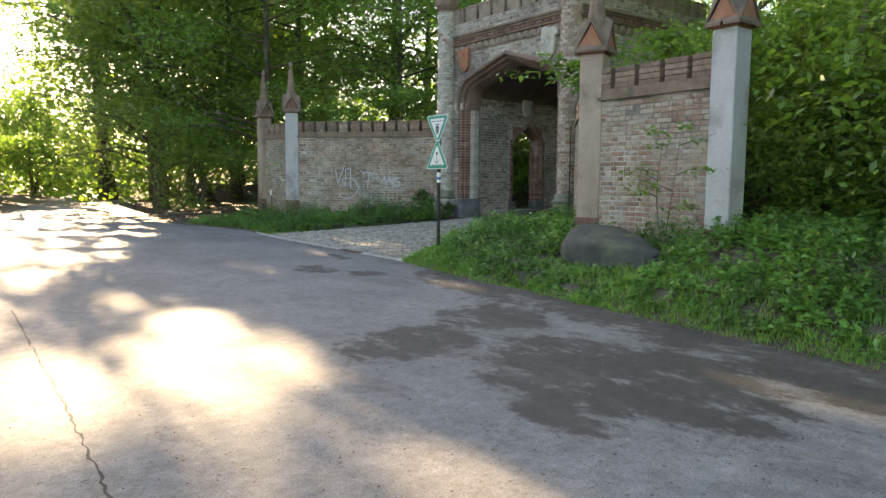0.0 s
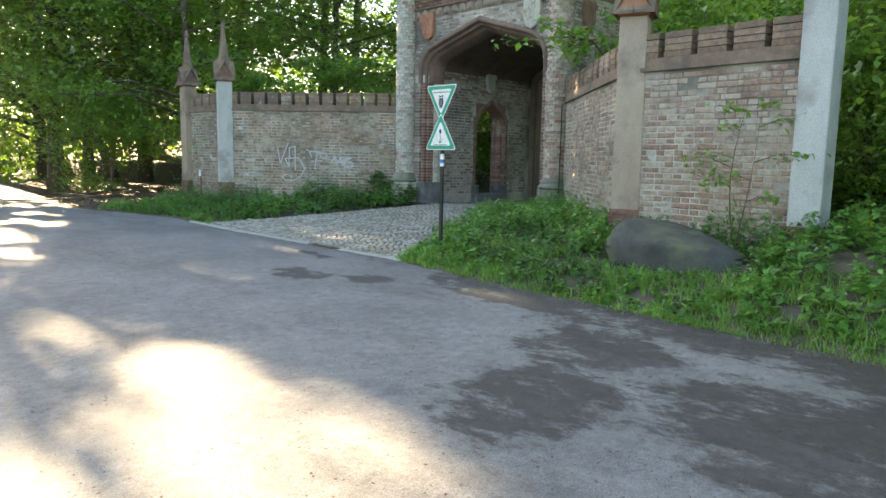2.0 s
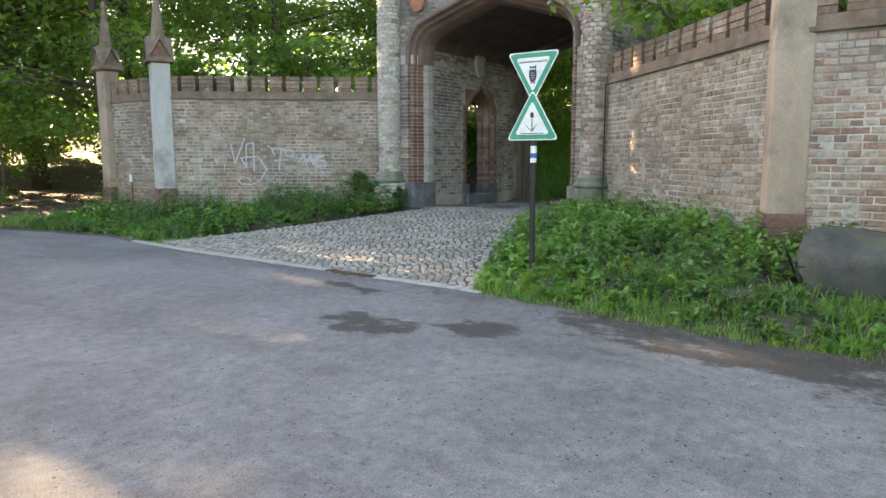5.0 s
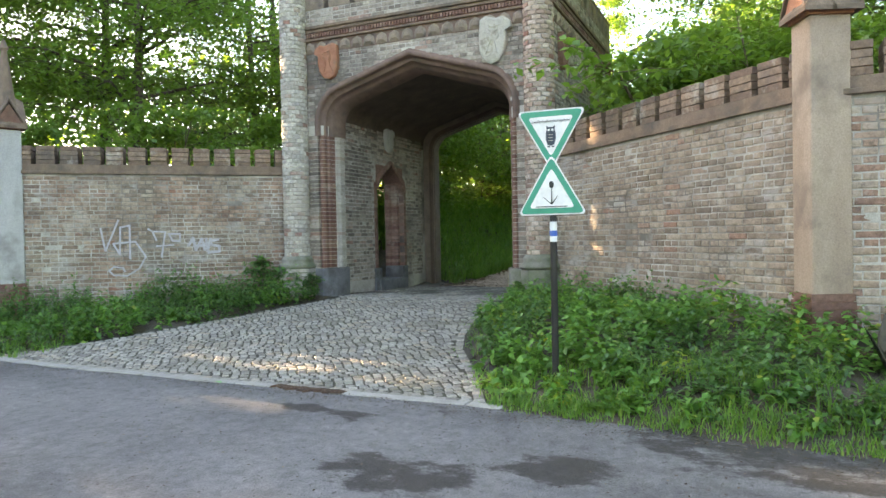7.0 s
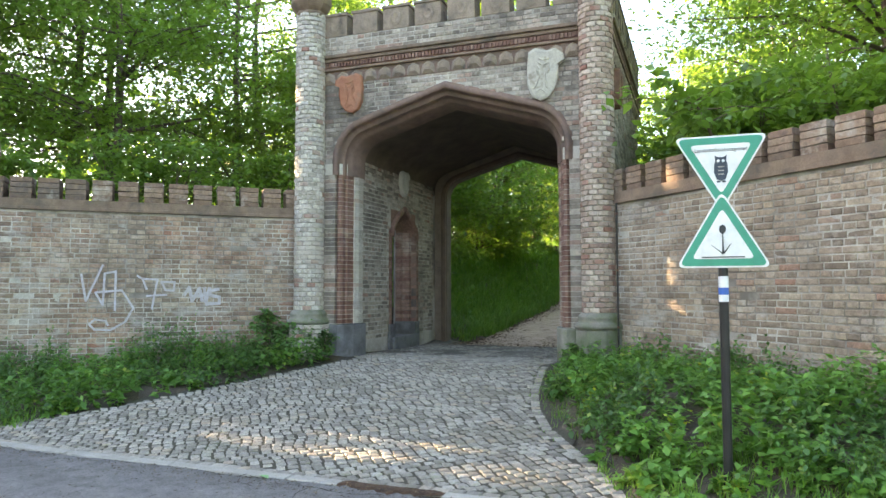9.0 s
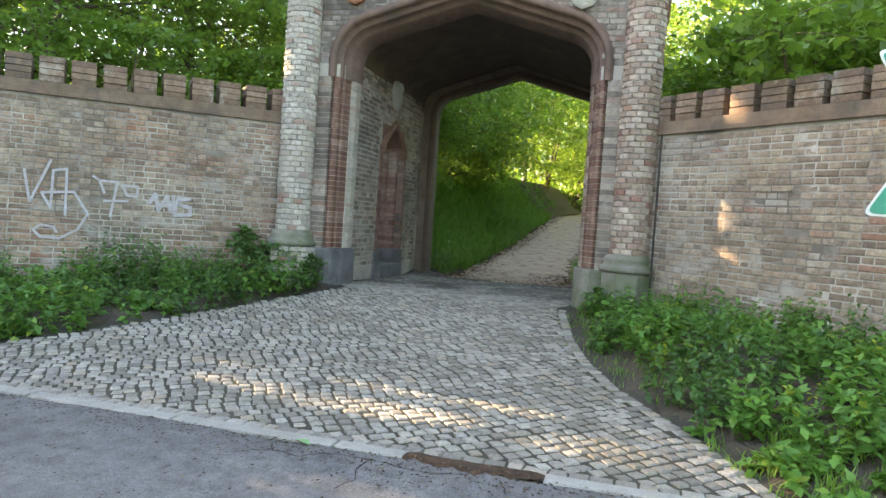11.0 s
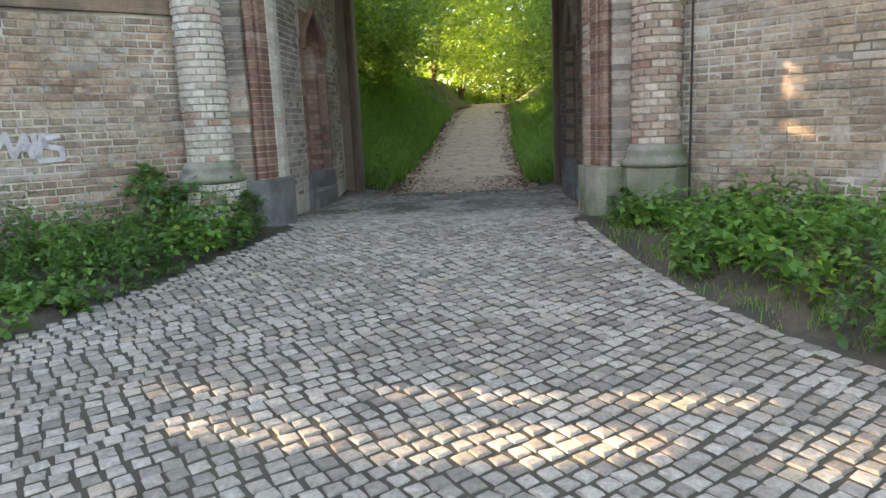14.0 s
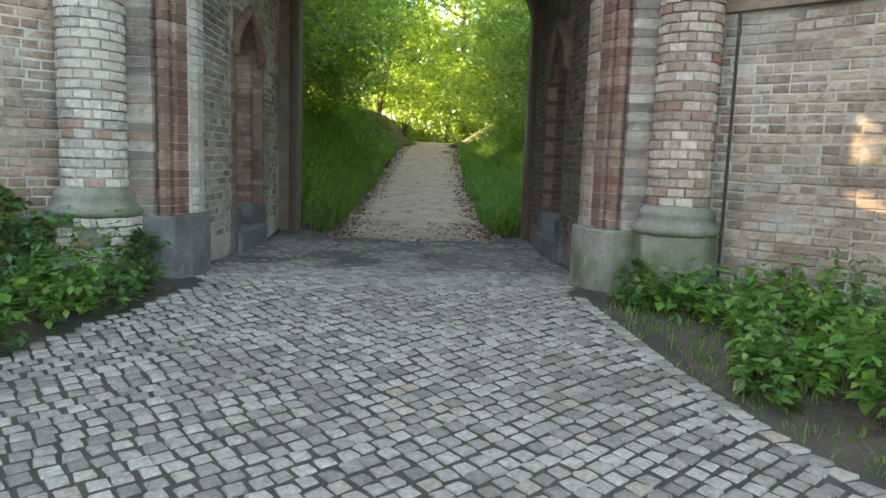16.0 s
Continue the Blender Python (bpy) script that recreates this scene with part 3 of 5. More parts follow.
def arch_sweep(profile, from_z=0.4, **kw):
    """Sweeps a moulding, given as (x, offset), along the arch."""
    lines = [arch_full(o, foot=from_z, **kw) for _, o in profile]
    s, n = Shape(), len(lines[0])
    for (x, _), line in zip(profile, lines):
        s.v += [(x, Y0 + p, z) for p, z in line]
    for j in range(len(profile) - 1):
        s.f += [(j * n + i, (j + 1) * n + i, (j + 1) * n + i + 1, j * n + i + 1) for i in range(n - 1)]
    return s


def arch_wall(x0, x1, half, z_top, o, foot, **kw):
    """A wall across the axis with the arch cut through it."""
    line = arch_full(o, foot=foot, **kw)
    outer = []
    for p, z in line:
        if z <= kw.get("zs", ZS) + 0.001:
            outer.append((math.copysign(half, p), z))
        else:
            outer.append((p * half / (kw.get("w", W0) + o), z_top) if abs(p) < kw.get("w", W0) + o - 0.3 else (math.copysign(half, p), z_top if abs(p) < kw.get("w", W0) + o - 0.12 else z))
    s, n = Shape(), len(line)
    for x in (x0, x1):
        s.v += [(x, Y0 + p, z) for p, z in line] + [(x, Y0 + p, z) for p, z in outer]
    for i in range(n - 1):
        s.f += [(i, i + 1, n + i + 1, n + i), (2 * n + i, 3 * n + i, 3 * n + i + 1, 2 * n + i + 1), (i, 2 * n + i, 2 * n + i + 1, i + 1), (n + i, n + i + 1, 3 * n + i + 1, 3 * n + i)]
    return s


HALF, REAR, WP = 2.62, 17.05, 1.88            # outer half width, rear plane, half width of the passage
part("front_wall", arch_wall(XF, 12.85, 2.5, 5.95, 0.32, 0.2), M["mortar"], gate)
line0 = arch_line(0.27)


def clear_of_arch(u, z):
    p = abs(u - 2.5)
    if z < ZS:
        return p > W0 + 0.48
    zz = np.interp(p, [q[0] for q in reversed(line0[1:])], [q[1] for q in reversed(line0[1:])])
    return p > line0[1][0] or z > zz + 0.04


clad(gate, (XF, Y0 + 2.5, 0), (0, -1, 0), 5.0, 0.35, 5.2, "grey", clear_of_arch, lambda u, z: z < 2.6, seed=8, out=(-1, 0, 0))
# stepped jambs: three bricks a course on each side
part("arch_moulding", arch_sweep([(XF + 0.02, 0.36), (XF - 0.01, 0.30), (XF - 0.05, 0.28), (XF - 0.06, 0.22), (XF - 0.01, 0.19), (XF + 0.05, 0.2), (XF + 0.06, 0.13), (XF + 0.1, 0.11), (XF + 0.16, 0.12), (XF + 0.2, 0.06), (XF + 0.26, 0.04), (XF + 0.4, 0.0), (XF + 0.6, 0.0)], 3.6), M["moulding"], gate, "dark moulded brick arch", True)
def inset(ring, d):
    """The ring moved inward by d, whichever way it runs."""
    n = len(ring)
    area = sum(ring[i][0] * ring[(i + 1) % n][1] - ring[(i + 1) % n][0] * ring[i][1] for i in range(n))
    out = []
    for i in range(n):
        a, p, b = (Vector(ring[k % n]) for k in (i - 1, i, i + 1))
        u, w = (p - a).normalized(), (b - p).normalized()
        nrm = (Vector((-u.y, u.x)) + Vector((-w.y, w.x))) * (1 if area > 0 else -1)
        out.append(tuple(p + nrm.normalized() * d))
    return out


for side in (L, R):
    for name, mat, ring in (("buff_jamb_brick", "grey", [(12.285, 2.21), (12.285, 1.995), (12.42, 1.98), (12.42, 2.21)]),
                            ("red_jamb_brick", "red", [(12.40, 2.0), (12.34, 1.985), (12.31, 1.95), (12.315, 1.905), (12.35, 1.875), (12.43, 1.87), (12.45, 1.84), (12.62, 1.80), (12.62, 2.0)]),
                            ("inner_jamb_brick", "pale" if side == L else "redmix", [(12.60, 1.835), (12.60, 1.785), (12.70, 1.75), (12.86, 1.75), (12.86, 1.9), (12.62, 1.9)])):
        pts = [(x, o * side) for x, o in ring]
        if side == R:
            pts.reverse()
        inner = [(x, Y0 + o) for x, o in inset(pts, 0.016)]
        part("jamb_core", Shape().prism(inner[::-1], 0.3, 3.8), M["pointing"], gate)
        me = Shape().prism(pts[::-1], 0, 0.068).mesh(name, M[mat])
        z = 1.08
        k = 0
        while z < 3.62:
            ob = part("brick", me, M[mat], gate, m=pose((0.003 * ((k * 5) % 3)), Y0, z))
            z += COURSE
            k += 1
    plinth = [(12.27, 2.2), (12.27, 1.93), (12.32, 1.84), (12.5, 1.74), (12.7, 1.70), (12.9, 1.70), (12.9, 2.2)]
    part("jamb_plinth", Shape().prism([(x, Y0 + o * side) for x, o in plinth], 0.2, 1.07), M["stone" if side == R else "darkstone"], gate, "mossy stone plinth" if side == R else "blue grey stone plinth", bevel=0.02)

# passage
for side in (L, R):
    # side wall with a pointed doorway; it is built as pieces round the opening
    a, b = Y0 + WP * side, Y0 + HALF * side
    D0, D1, DS, DT = 14.3, 15.55, 2.75, 3.24
    for x0, x1, z0, z1 in ((12.85, D0, 0.1, 5.9), (D1, REAR, 0.1, 5.9), (D0, D1, DT, 5.9), (D0, D1, 0.1, 0.62)):
        thin = Y0 + (WP + 0.42) * side
        # the south core is darker too, with the passage shade in its colour
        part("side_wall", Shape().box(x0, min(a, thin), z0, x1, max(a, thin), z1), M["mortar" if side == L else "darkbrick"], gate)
    for x0, x1, z0, z1 in ((12.85, D0 - 0.5, 0.1, 5.9), (D1 + 0.5, REAR, 0.1, 5.9), (D0 - 0.5, D1 + 0.5, 3.7, 5.9), (D0 - 0.5, D1 + 0.5, 0.1, 0.5)):
        part("outer_wall", Shape().box(x0, min(thin, b), z0, x1, max(thin, b), z1), M["mortar"], gate)
    b = thin
    mid = (D0 + D1) / 2
    for sx in (-1, 1):
        e = D0 if sx < 0 else D1
        head = [(e, DS), (e, DT), (mid, DT), (mid, DT - 0.02), (mid + sx * 0.3, DT - 0.16), (mid + sx * 0.52, DS + 0.16)]
        s = Shape()
        n = len(head)
        s.v = [(x, min(a, b), z) for x, z in head] + [(x, max(a, b), z) for x, z in head]
        s.f = [tuple(range(n)), tuple(range(2 * n - 1, n - 1, -1))] + [(i, (i + 1) % n, n + (i + 1) % n, n + i) for i in range(n)]
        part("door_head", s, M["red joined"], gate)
    # moulded door surround standing proud of the wall; red brick reveals north, shade-darkened ones south
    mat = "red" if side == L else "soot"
    for sx in (-1, 1):
        e = mid + sx * 0.62
        ring = [(e + sx * 0.10, a - side * 0.03), (e - sx * 0.0, a - side * 0.03), (e - sx * 0.02, a + side * 0.09), (e - sx * 0.08, a + side * 0.11), (e - sx * 0.085, a + side * 0.26), (e - sx * 0.13, a + side * 0.30), (e - sx * 0.13, b - side * 0.01), (e + sx * 0.10, b - side * 0.01)]
        if sx * side < 0:
            ring.reverse()
        cx, cy = e, (a + b) / 2
        core = [(cx + (q[0] - cx) * 0.92, cy + (q[1] - cy) * 0.98) for q in ring]
        part("door_reveal", Shape().prism(core, 0.95, DS + 0.1), M["moulding"], gate)
        me = Shape().prism(ring, 0, 0.066).mesh("door_brick", M[mat])
        z, k = 0.985, 0
        while z < DS + 0.05:
            part("brick", me, M[mat], gate, m=pose(0.003 * ((k * 5) % 3), 0, z))
            z += COURSE
            k += 1
        part("door_plinth", Shape().box(e - 0.13, min(Y0 + (WP - 0.05) * side, b), 0.3, e + 0.13, max(Y0 + (WP - 0.05) * side, b), 0.98), M["darkstone"], gate, bevel=0.015)
    hood = [(mid - 0.64, DS - 0.05), (mid - 0.58, DS + 0.16), (mid - 0.32, DT - 0.12), (mid, DT + 0.06), (mid + 0.32, DT - 0.12), (mid + 0.58, DS + 0.16), (mid + 0.64, DS - 0.05)]
    # south hood: darker colour in place of shade
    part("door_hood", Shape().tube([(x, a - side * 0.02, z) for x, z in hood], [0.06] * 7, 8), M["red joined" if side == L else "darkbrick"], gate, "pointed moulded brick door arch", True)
    part("door_step", Shape().box(D0, min(Y0 + (WP - 0.1) * side, b), 0.3, D1, max(Y0 + (WP - 0.1) * side, b), 0.72), M["darkstone"], gate, bevel=0.02)
    if side == L:
        clad(gate, (12.86, a, 0), (1, 0, 0), 3.7, 0.75, 4.0, "grey", lambda u, z: not (D0 - 0.1 < u + 12.86 < D1 + 0.1 and z < DT + 0.06), lambda u, z: z < 2.2, seed=11, out=(0, -1, 0))
    else:
        # south facing bricks carry the unlit side's shade in their base colour
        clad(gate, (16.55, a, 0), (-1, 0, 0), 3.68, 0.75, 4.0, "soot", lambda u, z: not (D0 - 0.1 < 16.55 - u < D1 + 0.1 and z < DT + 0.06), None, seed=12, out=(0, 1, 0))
        clad(gate, (12.2, Y0 - HALF, 0), (1, 0, 0), REAR - 12.2, 2.6, 5.3, "grey", None, None, seed=13, out=(0, -1, 0))
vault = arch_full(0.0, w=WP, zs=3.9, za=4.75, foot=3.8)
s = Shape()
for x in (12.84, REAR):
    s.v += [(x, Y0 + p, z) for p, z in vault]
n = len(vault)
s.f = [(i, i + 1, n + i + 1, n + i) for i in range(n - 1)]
part("vault", s, M["vault"], gate, "dark brown vault", True)
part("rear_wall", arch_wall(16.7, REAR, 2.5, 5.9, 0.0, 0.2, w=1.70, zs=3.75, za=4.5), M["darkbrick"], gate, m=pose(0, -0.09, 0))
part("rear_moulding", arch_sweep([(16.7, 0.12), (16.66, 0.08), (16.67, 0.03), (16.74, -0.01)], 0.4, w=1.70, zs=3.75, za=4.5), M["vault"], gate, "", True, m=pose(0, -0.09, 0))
part("roof_slab", Shape().box(12.5, Y0 - 2.4, 5.6, 17.1, Y0 + 2.4, 5.9), M["mortar"], gate)
# cornice, frieze, parapet, merlons
for run, length, m in (("front", 4.6, pose(XF, Y0 + 2.3, 0, 0, 0, -90)), ("south", 5.0, pose(12.25, Y0 - HALF, 0))):
    part("cornice", Shape().box(0, -0.09, 5.62, length, 0.2, 5.68, m).box(0, -0.055, 5.56, length, 0.2, 5.62, m), M["browncap"], gate, bevel=0.012)
    band = Shape().box(0, -0.012, 5.44, length, 0.2, 5.56, m)
    k = 0
    while 0.06 * k + 0.05 < length:
        band.box(0.06 * k, -0.045, 5.47, 0.06 * k + 0.038, 0.1, 5.545, m)
        k += 1
    part("dentil_band", band, M["red joined"], gate, "red moulded brick dentils")
    part("frieze_ground", Shape().box(0, -0.014, 5.17, length, 0.1, 5.40, m), M["moulding"], gate)
    part("string_course", Shape().box(0, -0.06, 5.40, length, 0.2, 5.44, m), M["browncap"], gate, bevel=0.008)
    part("parapet", Shape().box(0, -0.02, 5.68, length, 0.3, 6.0, m), M["mortar"], gate)
    p = m @ Vector((0, -0.02, 0))
    clad(gate, p, m.to_3x3() @ Vector((1, 0, 0)), length, 5.69, 5.99, "grey", None, None, seed=15, out=m.to_3x3() @ Vector((0, -1, 0)))
    k = 0
    while 0.26 + 0.26 * k < length:
        u = 0.18 + 0.262 * k
        ring = [(u - 0.12, 5.24), (u - 0.11, 5.18), (u + 0.11, 5.18), (u + 0.12, 5.24), (u + 0.1, 5.33), (u, 5.395), (u - 0.1, 5.33)]
        s = Shape()
        s.v = [tuple(m @ Vector((x, -0.015, z))) for x, z in ring] + [tuple(m @ Vector((u + (x - u) * 0.45, -0.055, 5.3 + (z - 5.3) * 0.5))) for x, z in ring]
        s.f = [(i, (i + 1) % 7, 7 + (i + 1) % 7, 7 + i) for i in range(7)] + [tuple(range(7, 14))]
        part("frieze_boss", s, M["carved"], gate)
        k += 1
    nm = 8 if run == "front" else 7
    pitch = length / nm
    for k in range(nm):
        u = pitch * (k + 0.5)
        w = pitch / 2 - 0.055
        mer = part("merlon", Shape().box(u - w, -0.03, 6.0, u + w, 0.28, 6.36, m).box(u - w - 0.02, -0.05, 6.36, u + w + 0.02, 0.3, 6.41, m), M["carved"], gate, bevel=0.01)
        part("panel", Shape().lathe([(0.1, 0.0), (0.115, 0.012), (0.07, 0.02), (0.03, 0.012)], 10, m @ pose(u, -0.03, 6.18, 90) @ Matrix.Diagonal((0.9, 1.25, 1, 1))), M["carved"], mer)
part("merlon_row", Shape().box(REAR - 0.3, Y0 - 2.4, 5.9, REAR, Y0 + 2.4, 6.2), M["browncap"], gate)
# round corner turrets
for side in (L, R):
    c = pose(12.18, Y0 + 2.43 * side, 0)
    tur = part("turret", Shape().lathe([(0.237, 0.4), (0.237, 6.35)], 24, c), M["mortar"], gate, "round brick corner turret", True)
    r = random.Random(20 + side)
    mats = ("pale" if side == L else "rosy")
    z, k = 1.31, 0
    rest = Shape()
    f = [brick_mesh(0.13, 0.066, seed=q, wob=0.008) for q in range(4)]
    while z < 6.33:
        for q in range(11):
            ang = 360 * (q + 0.5 * (k % 2)) / 11
            m = c @ pose(0, 0, z + 0.033, 0, 0, ang) @ pose(0, -0.245 - r.uniform(0, 0.008), 0)
            if 1.3 < z < 2.9 and m.translation.x < 12.3 and abs(m.translation.y - Y0) < 2.75:
                ob = part("brick", brick_data(0.13, 0.065, mats, r.randrange(4)), M[mats], tur, m=m)
            else:
                rest.add(f[r.randrange(4)].v, f[0].f, m)
        z += COURSE
        k += 1
    tagged(part("brickwork", rest, M[mats + " joined"], tur), kind="stuff")
    oct_turn = math.pi / 8
    part("plinth", Shape().lathe([(0.36, 0.1), (0.35, 1.05), (0.33, 1.08)], 8, c, oct_turn), M["stone"], tur, "mossy octagonal stone plinth", bevel=0.015)
    if side == L:
        face = Shape()
        for k in range(9):
            for q in range(16):
                if (k + q) % 5:
                    fm = f[(k * 3 + q) % 4]
                    face.add(fm.v, fm.f, c @ pose(0, 0, 0.42 + COURSE * k, 0, 0, 45 * (q // 2)) @ pose((0.066 if q % 2 else -0.066) + (0.02 if k % 2 else -0.02), -0.347, 0) )
        tagged(part("plinth_brickwork", face, M["pale joined"], tur, "exposed limewashed plinth bricks"), kind="stuff")
    part("base_moulding", Shape().lathe([(0.33, 1.07), (0.365, 1.09), (0.37, 1.13), (0.33, 1.16), (0.30, 1.20), (0.315, 1.23), (0.30, 1.27), (0.26, 1.31)], 16, c), M["stone"], tur, "", True)
    part("cap", Shape().lathe([(0.25, 6.33), (0.27, 6.38), (0.26, 6.42), (0.31, 6.48), (0.35, 6.56), (0.35, 6.80)], 8, c, oct_turn), M["browncap"], tur, "flared octagonal stone cap")
    for q in range(8):
        part("turret_merlon", Shape().box(-0.085, -0.35, 6.80, 0.085, -0.26, 7.1, c @ pose(0, 0, 0, 0, 0, 45 * q)), M["browncap"], tur, bevel=0.008)


def shield(pos, mat, w, h, label, tilt, edge_side, turn=-90):
    t = thing("coat_of_arms_shield", label, "shield", "gate shields", at=pos)
    t.rotation_euler = (radians(2), radians(tilt), radians(turn))
    out = [(-0.48, 0.42), (-0.3, 0.5), (0.08, 0.45), (0.3, 0.5), (0.56, 0.40), (0.60, 0.28), (0.42, 0.2), (0.47, 0.0), (0.42, -0.24), (0.25, -0.43), (0.0, -0.5), (-0.25, -0.43), (-0.43, -0.22), (-0.48, 0.1)]
    out = [(x * w * edge_side, z * h) for x, z in out]
    if edge_side < 0:
        out.reverse()
    n = len(out)
    s = Shape()
    s.v = [(x, 0.03, z) for x, z in out] + [(x, -0.06, z) for x, z in out] + [(x * 0.9, -0.075, z * 0.9) for x, z in out]
    s.f = [tuple(range(n - 1, -1, -1)), tuple(range(2 * n, 3 * n))]
    for o in (0, n):
        s.f += [(o + i, o + (i + 1) % n, o + n + (i + 1) % n, o + n + i) for i in range(n)]
    part("plate", s, mat, t)
    rel = Shape()
    r = random.Random(int(w * 100))
    for k in range(9):
        for sx in (-1, 1):
            a = 20 + 16 * k
            rel.lathe([(0.02, -0.0), (0.018, 0.012), (0.004, 0.018)], 6, pose(sx * w * (0.08 + 0.03 * (k % 4)), -0.072, h * (0.28 - 0.075 * k), 90) @ pose(0, 0, 0, 0, 0, sx * a) @ Matrix.Diagonal((2.6, 0.8, 1, 1)))
    part("relief", rel, mat, t, "plain raised relief")
    return t


shield((XF - 0.03, Y0 + 1.68, 4.97), M["terracotta"], 0.46, 0.66, "terracotta shield with worn relief on the gatehouse", -4, -1)
shield((XF - 0.03, Y0 - 1.62, 4.93), M["shield"], 0.52, 0.80, "pale stone shield with worn relief on the gatehouse", 6, 1)

shield((14.84, Y0 + WP - 0.02, 3.8), M["render"], 0.36, 0.52, "small grey stone shield above the passage doorway", 0, 1, 0)
shield((12.85, Y0 - HALF - 0.03, 4.75), M["brownred"], 0.42, 0.62, "dull red terracotta shield on the gatehouse's side", 0, 1, 0)

# ---- kerb and setts ----
kerb = tagged(new("kerb"), "row of worn granite kerb stones, one missing", "kerb", kind="structure")
r = random.Random(4)
for y, y1 in ((10.25, 10.6), (10.6, 11.88), (12.72, 13.2), (13.2, 14.39), (14.39, 15.6), (15.6, 16.8), (16.8, 17.9)):
    a, b = Vector((edge(y), y + 0.006, 0)), Vector((edge(y1), y1 - 0.006, 0))
    m = Matrix.Translation(a) @ pose(0, 0, 0, 0, 0, math.degrees(math.atan2(b.y - a.y, b.x - a.x)))
    z = height(edge((y + y1) / 2) - 0.01, y) - (0.014 if y < 10 else 0)
    part("kerb_stone", Shape().box(0, -0.11, z - 0.2, (b - a).length, 0.02, z + 0.016 + r.uniform(-0.003, 0.004), m), M["kerb"], kerb, bevel=0.015)


def sett_mesh(seed):
    q = random.Random(seed)
    a = 0.5
    ring = [(-a, -a), (a, -a), (a, a), (-a, a)]
    j = lambda v, w: v + q.uniform(-w, w)
    s = Shape()
    low = [(x, y, -0.5) for x, y in ring]
    mid = [(j(x, 0.045), j(y, 0.045), -0.12) for x, y in ring]
    top = [(j(x * 0.86, 0.065), j(y * 0.86, 0.065), q.uniform(-0.05, 0.01)) for x, y in ring]
    s.v = low + mid + top + [(0, 0, 0.012)]
    for o in (0, 4):
        s.f += [(o + i, o + (i + 1) % 4, o + 4 + (i + 1) % 4, o + 4 + i) for i in range(4)]
    s.f += [(8 + i, 8 + (i + 1) % 4, 12) for i in range(4)]
    return s


SETTS = [sett_mesh(k) for k in range(8)]
SETT_DATA = [s.mesh("sett", M["sett"]) for s in SETTS]
paving = tagged(new("pavement"), "grey granite sett paving in diagonal rows before the gate", "paving", kind="structure")
bed = sheet(steps((6.75, 17.0, 40)) + [17.0], steps((10.3, 19.2, 40)) + [19.2], lambda x, y: height(x, y) - 0.015, lambda x, y: x > edge(y) + 0.1 and (apron(x, y) > -0.15 or (x > 12.2 and abs(y - Y0) < 2)) and y < 19)
part("bedding", bed, M["joint"], paving)
M["dust"] = surface("trodden grey dirt", [(0.3, (0.10, 0.088, 0.075)), (0.7, (0.19, 0.17, 0.148))], 1.6, (0.075, 0.065, 0.055), 1.1, (0.5, 0.66), fine=45)
dirt = sheet(steps((12.0, 17.0, 60)) + [17.0], steps((Y0 - 1.86, Y0 + 1.86, 44)) + [Y0 + 1.86], lambda x, y: height(x, y) - 0.03 + 0.024 * smooth(12.3, 13.6, x) + 0.011 * noise.noise((x * 1.7, y * 1.7, 3)) + 0.006 * noise.noise((x * 6, y * 6, 3)))
part("trodden_dirt", dirt, M["dust"], paving, "grey dirt trodden over the setts in the passage", True)
rest, count = Shape(), 0
cell = 0.102
ca, sa = math.cos(radians(38)), math.sin(radians(38))
for i in range(-55, 160):
    for j in range(-85, 150):
        bend = 0.14 * math.sin(i * 0.15) + 0.03 * math.sin(i * 0.9)
        u, v = i * cell + 0.05 * math.sin(j * 0.21 + 1), j * cell + bend
        x, y = 6.6 + u * ca - v * sa, 13.5 + u * sa + v * ca
        if not (edge(y) + 0.2 < x < 16.2) or (apron(x, y) < 0.07 and x < 12.4) or y > 18.6 or abs(y - Y0) > 6:
            continue
        if x > 12.3 and abs(y - Y0) > (1.68 if x < 12.9 else 1.84):
            continue
        h = height(x, y) - r.uniform(0, 0.007)
        w = cell * r.uniform(0.74, 0.86)
        m = pose(x + r.uniform(-0.008, 0.008), y + r.uniform(-0.008, 0.008), h, r.uniform(-1.6, 1.6), r.uniform(-1.6, 1.6), 38 + r.uniform(-6, 6)) @ Matrix.Diagonal((w * r.uniform(0.97, 1.06), w * r.uniform(0.95, 1.06), 0.1, 1))
        if count < 300 and 8.2 < x < 10.6 and 12.4 < y < 14.6:
            ob = part("sett", SETT_DATA[(i * 3 + j) % 8], None, paving, m=m)
            count += 1
        else:
            q = SETTS[(i * 5 + j) % 8]
            rest.add(q.v, q.f, m)
y = 10.5
while y < 18.2:
    n = r.uniform(0.1, 0.15)
    x = edge(y) + 0.165
    q = SETTS[int(y * 50) % 8]
    rest.add(q.v, q.f, pose(x, y + n / 2, height(x, y) - 0.004, r.uniform(-2, 2), r.uniform(-2, 2), r.uniform(-2, 2)) @ Matrix.Diagonal((0.11, n * 0.93, 0.1, 1)))
    y += n
x = 6.95
while x < 12.1:
    a, b = 13 - apron(x, 13), 13 - apron(x + 0.1, 13)
    turn = math.degrees(math.atan2(b - a, 0.1))
    q = SETTS[int(x * 70) % 8]
    rest.add(q.v, q.f, pose(x, a + 0.01, height(x, a + 0.05) - 0.004, r.uniform(-2, 2), r.uniform(-2, 2), turn + r.uniform(-3, 3)) @ Matrix.Diagonal((0.118, 0.1, 0.1, 1)))
    x += 0.124 * math.cos(radians(turn))
tagged(part("setts", rest, M["sett joined"], paving), kind="stuff")

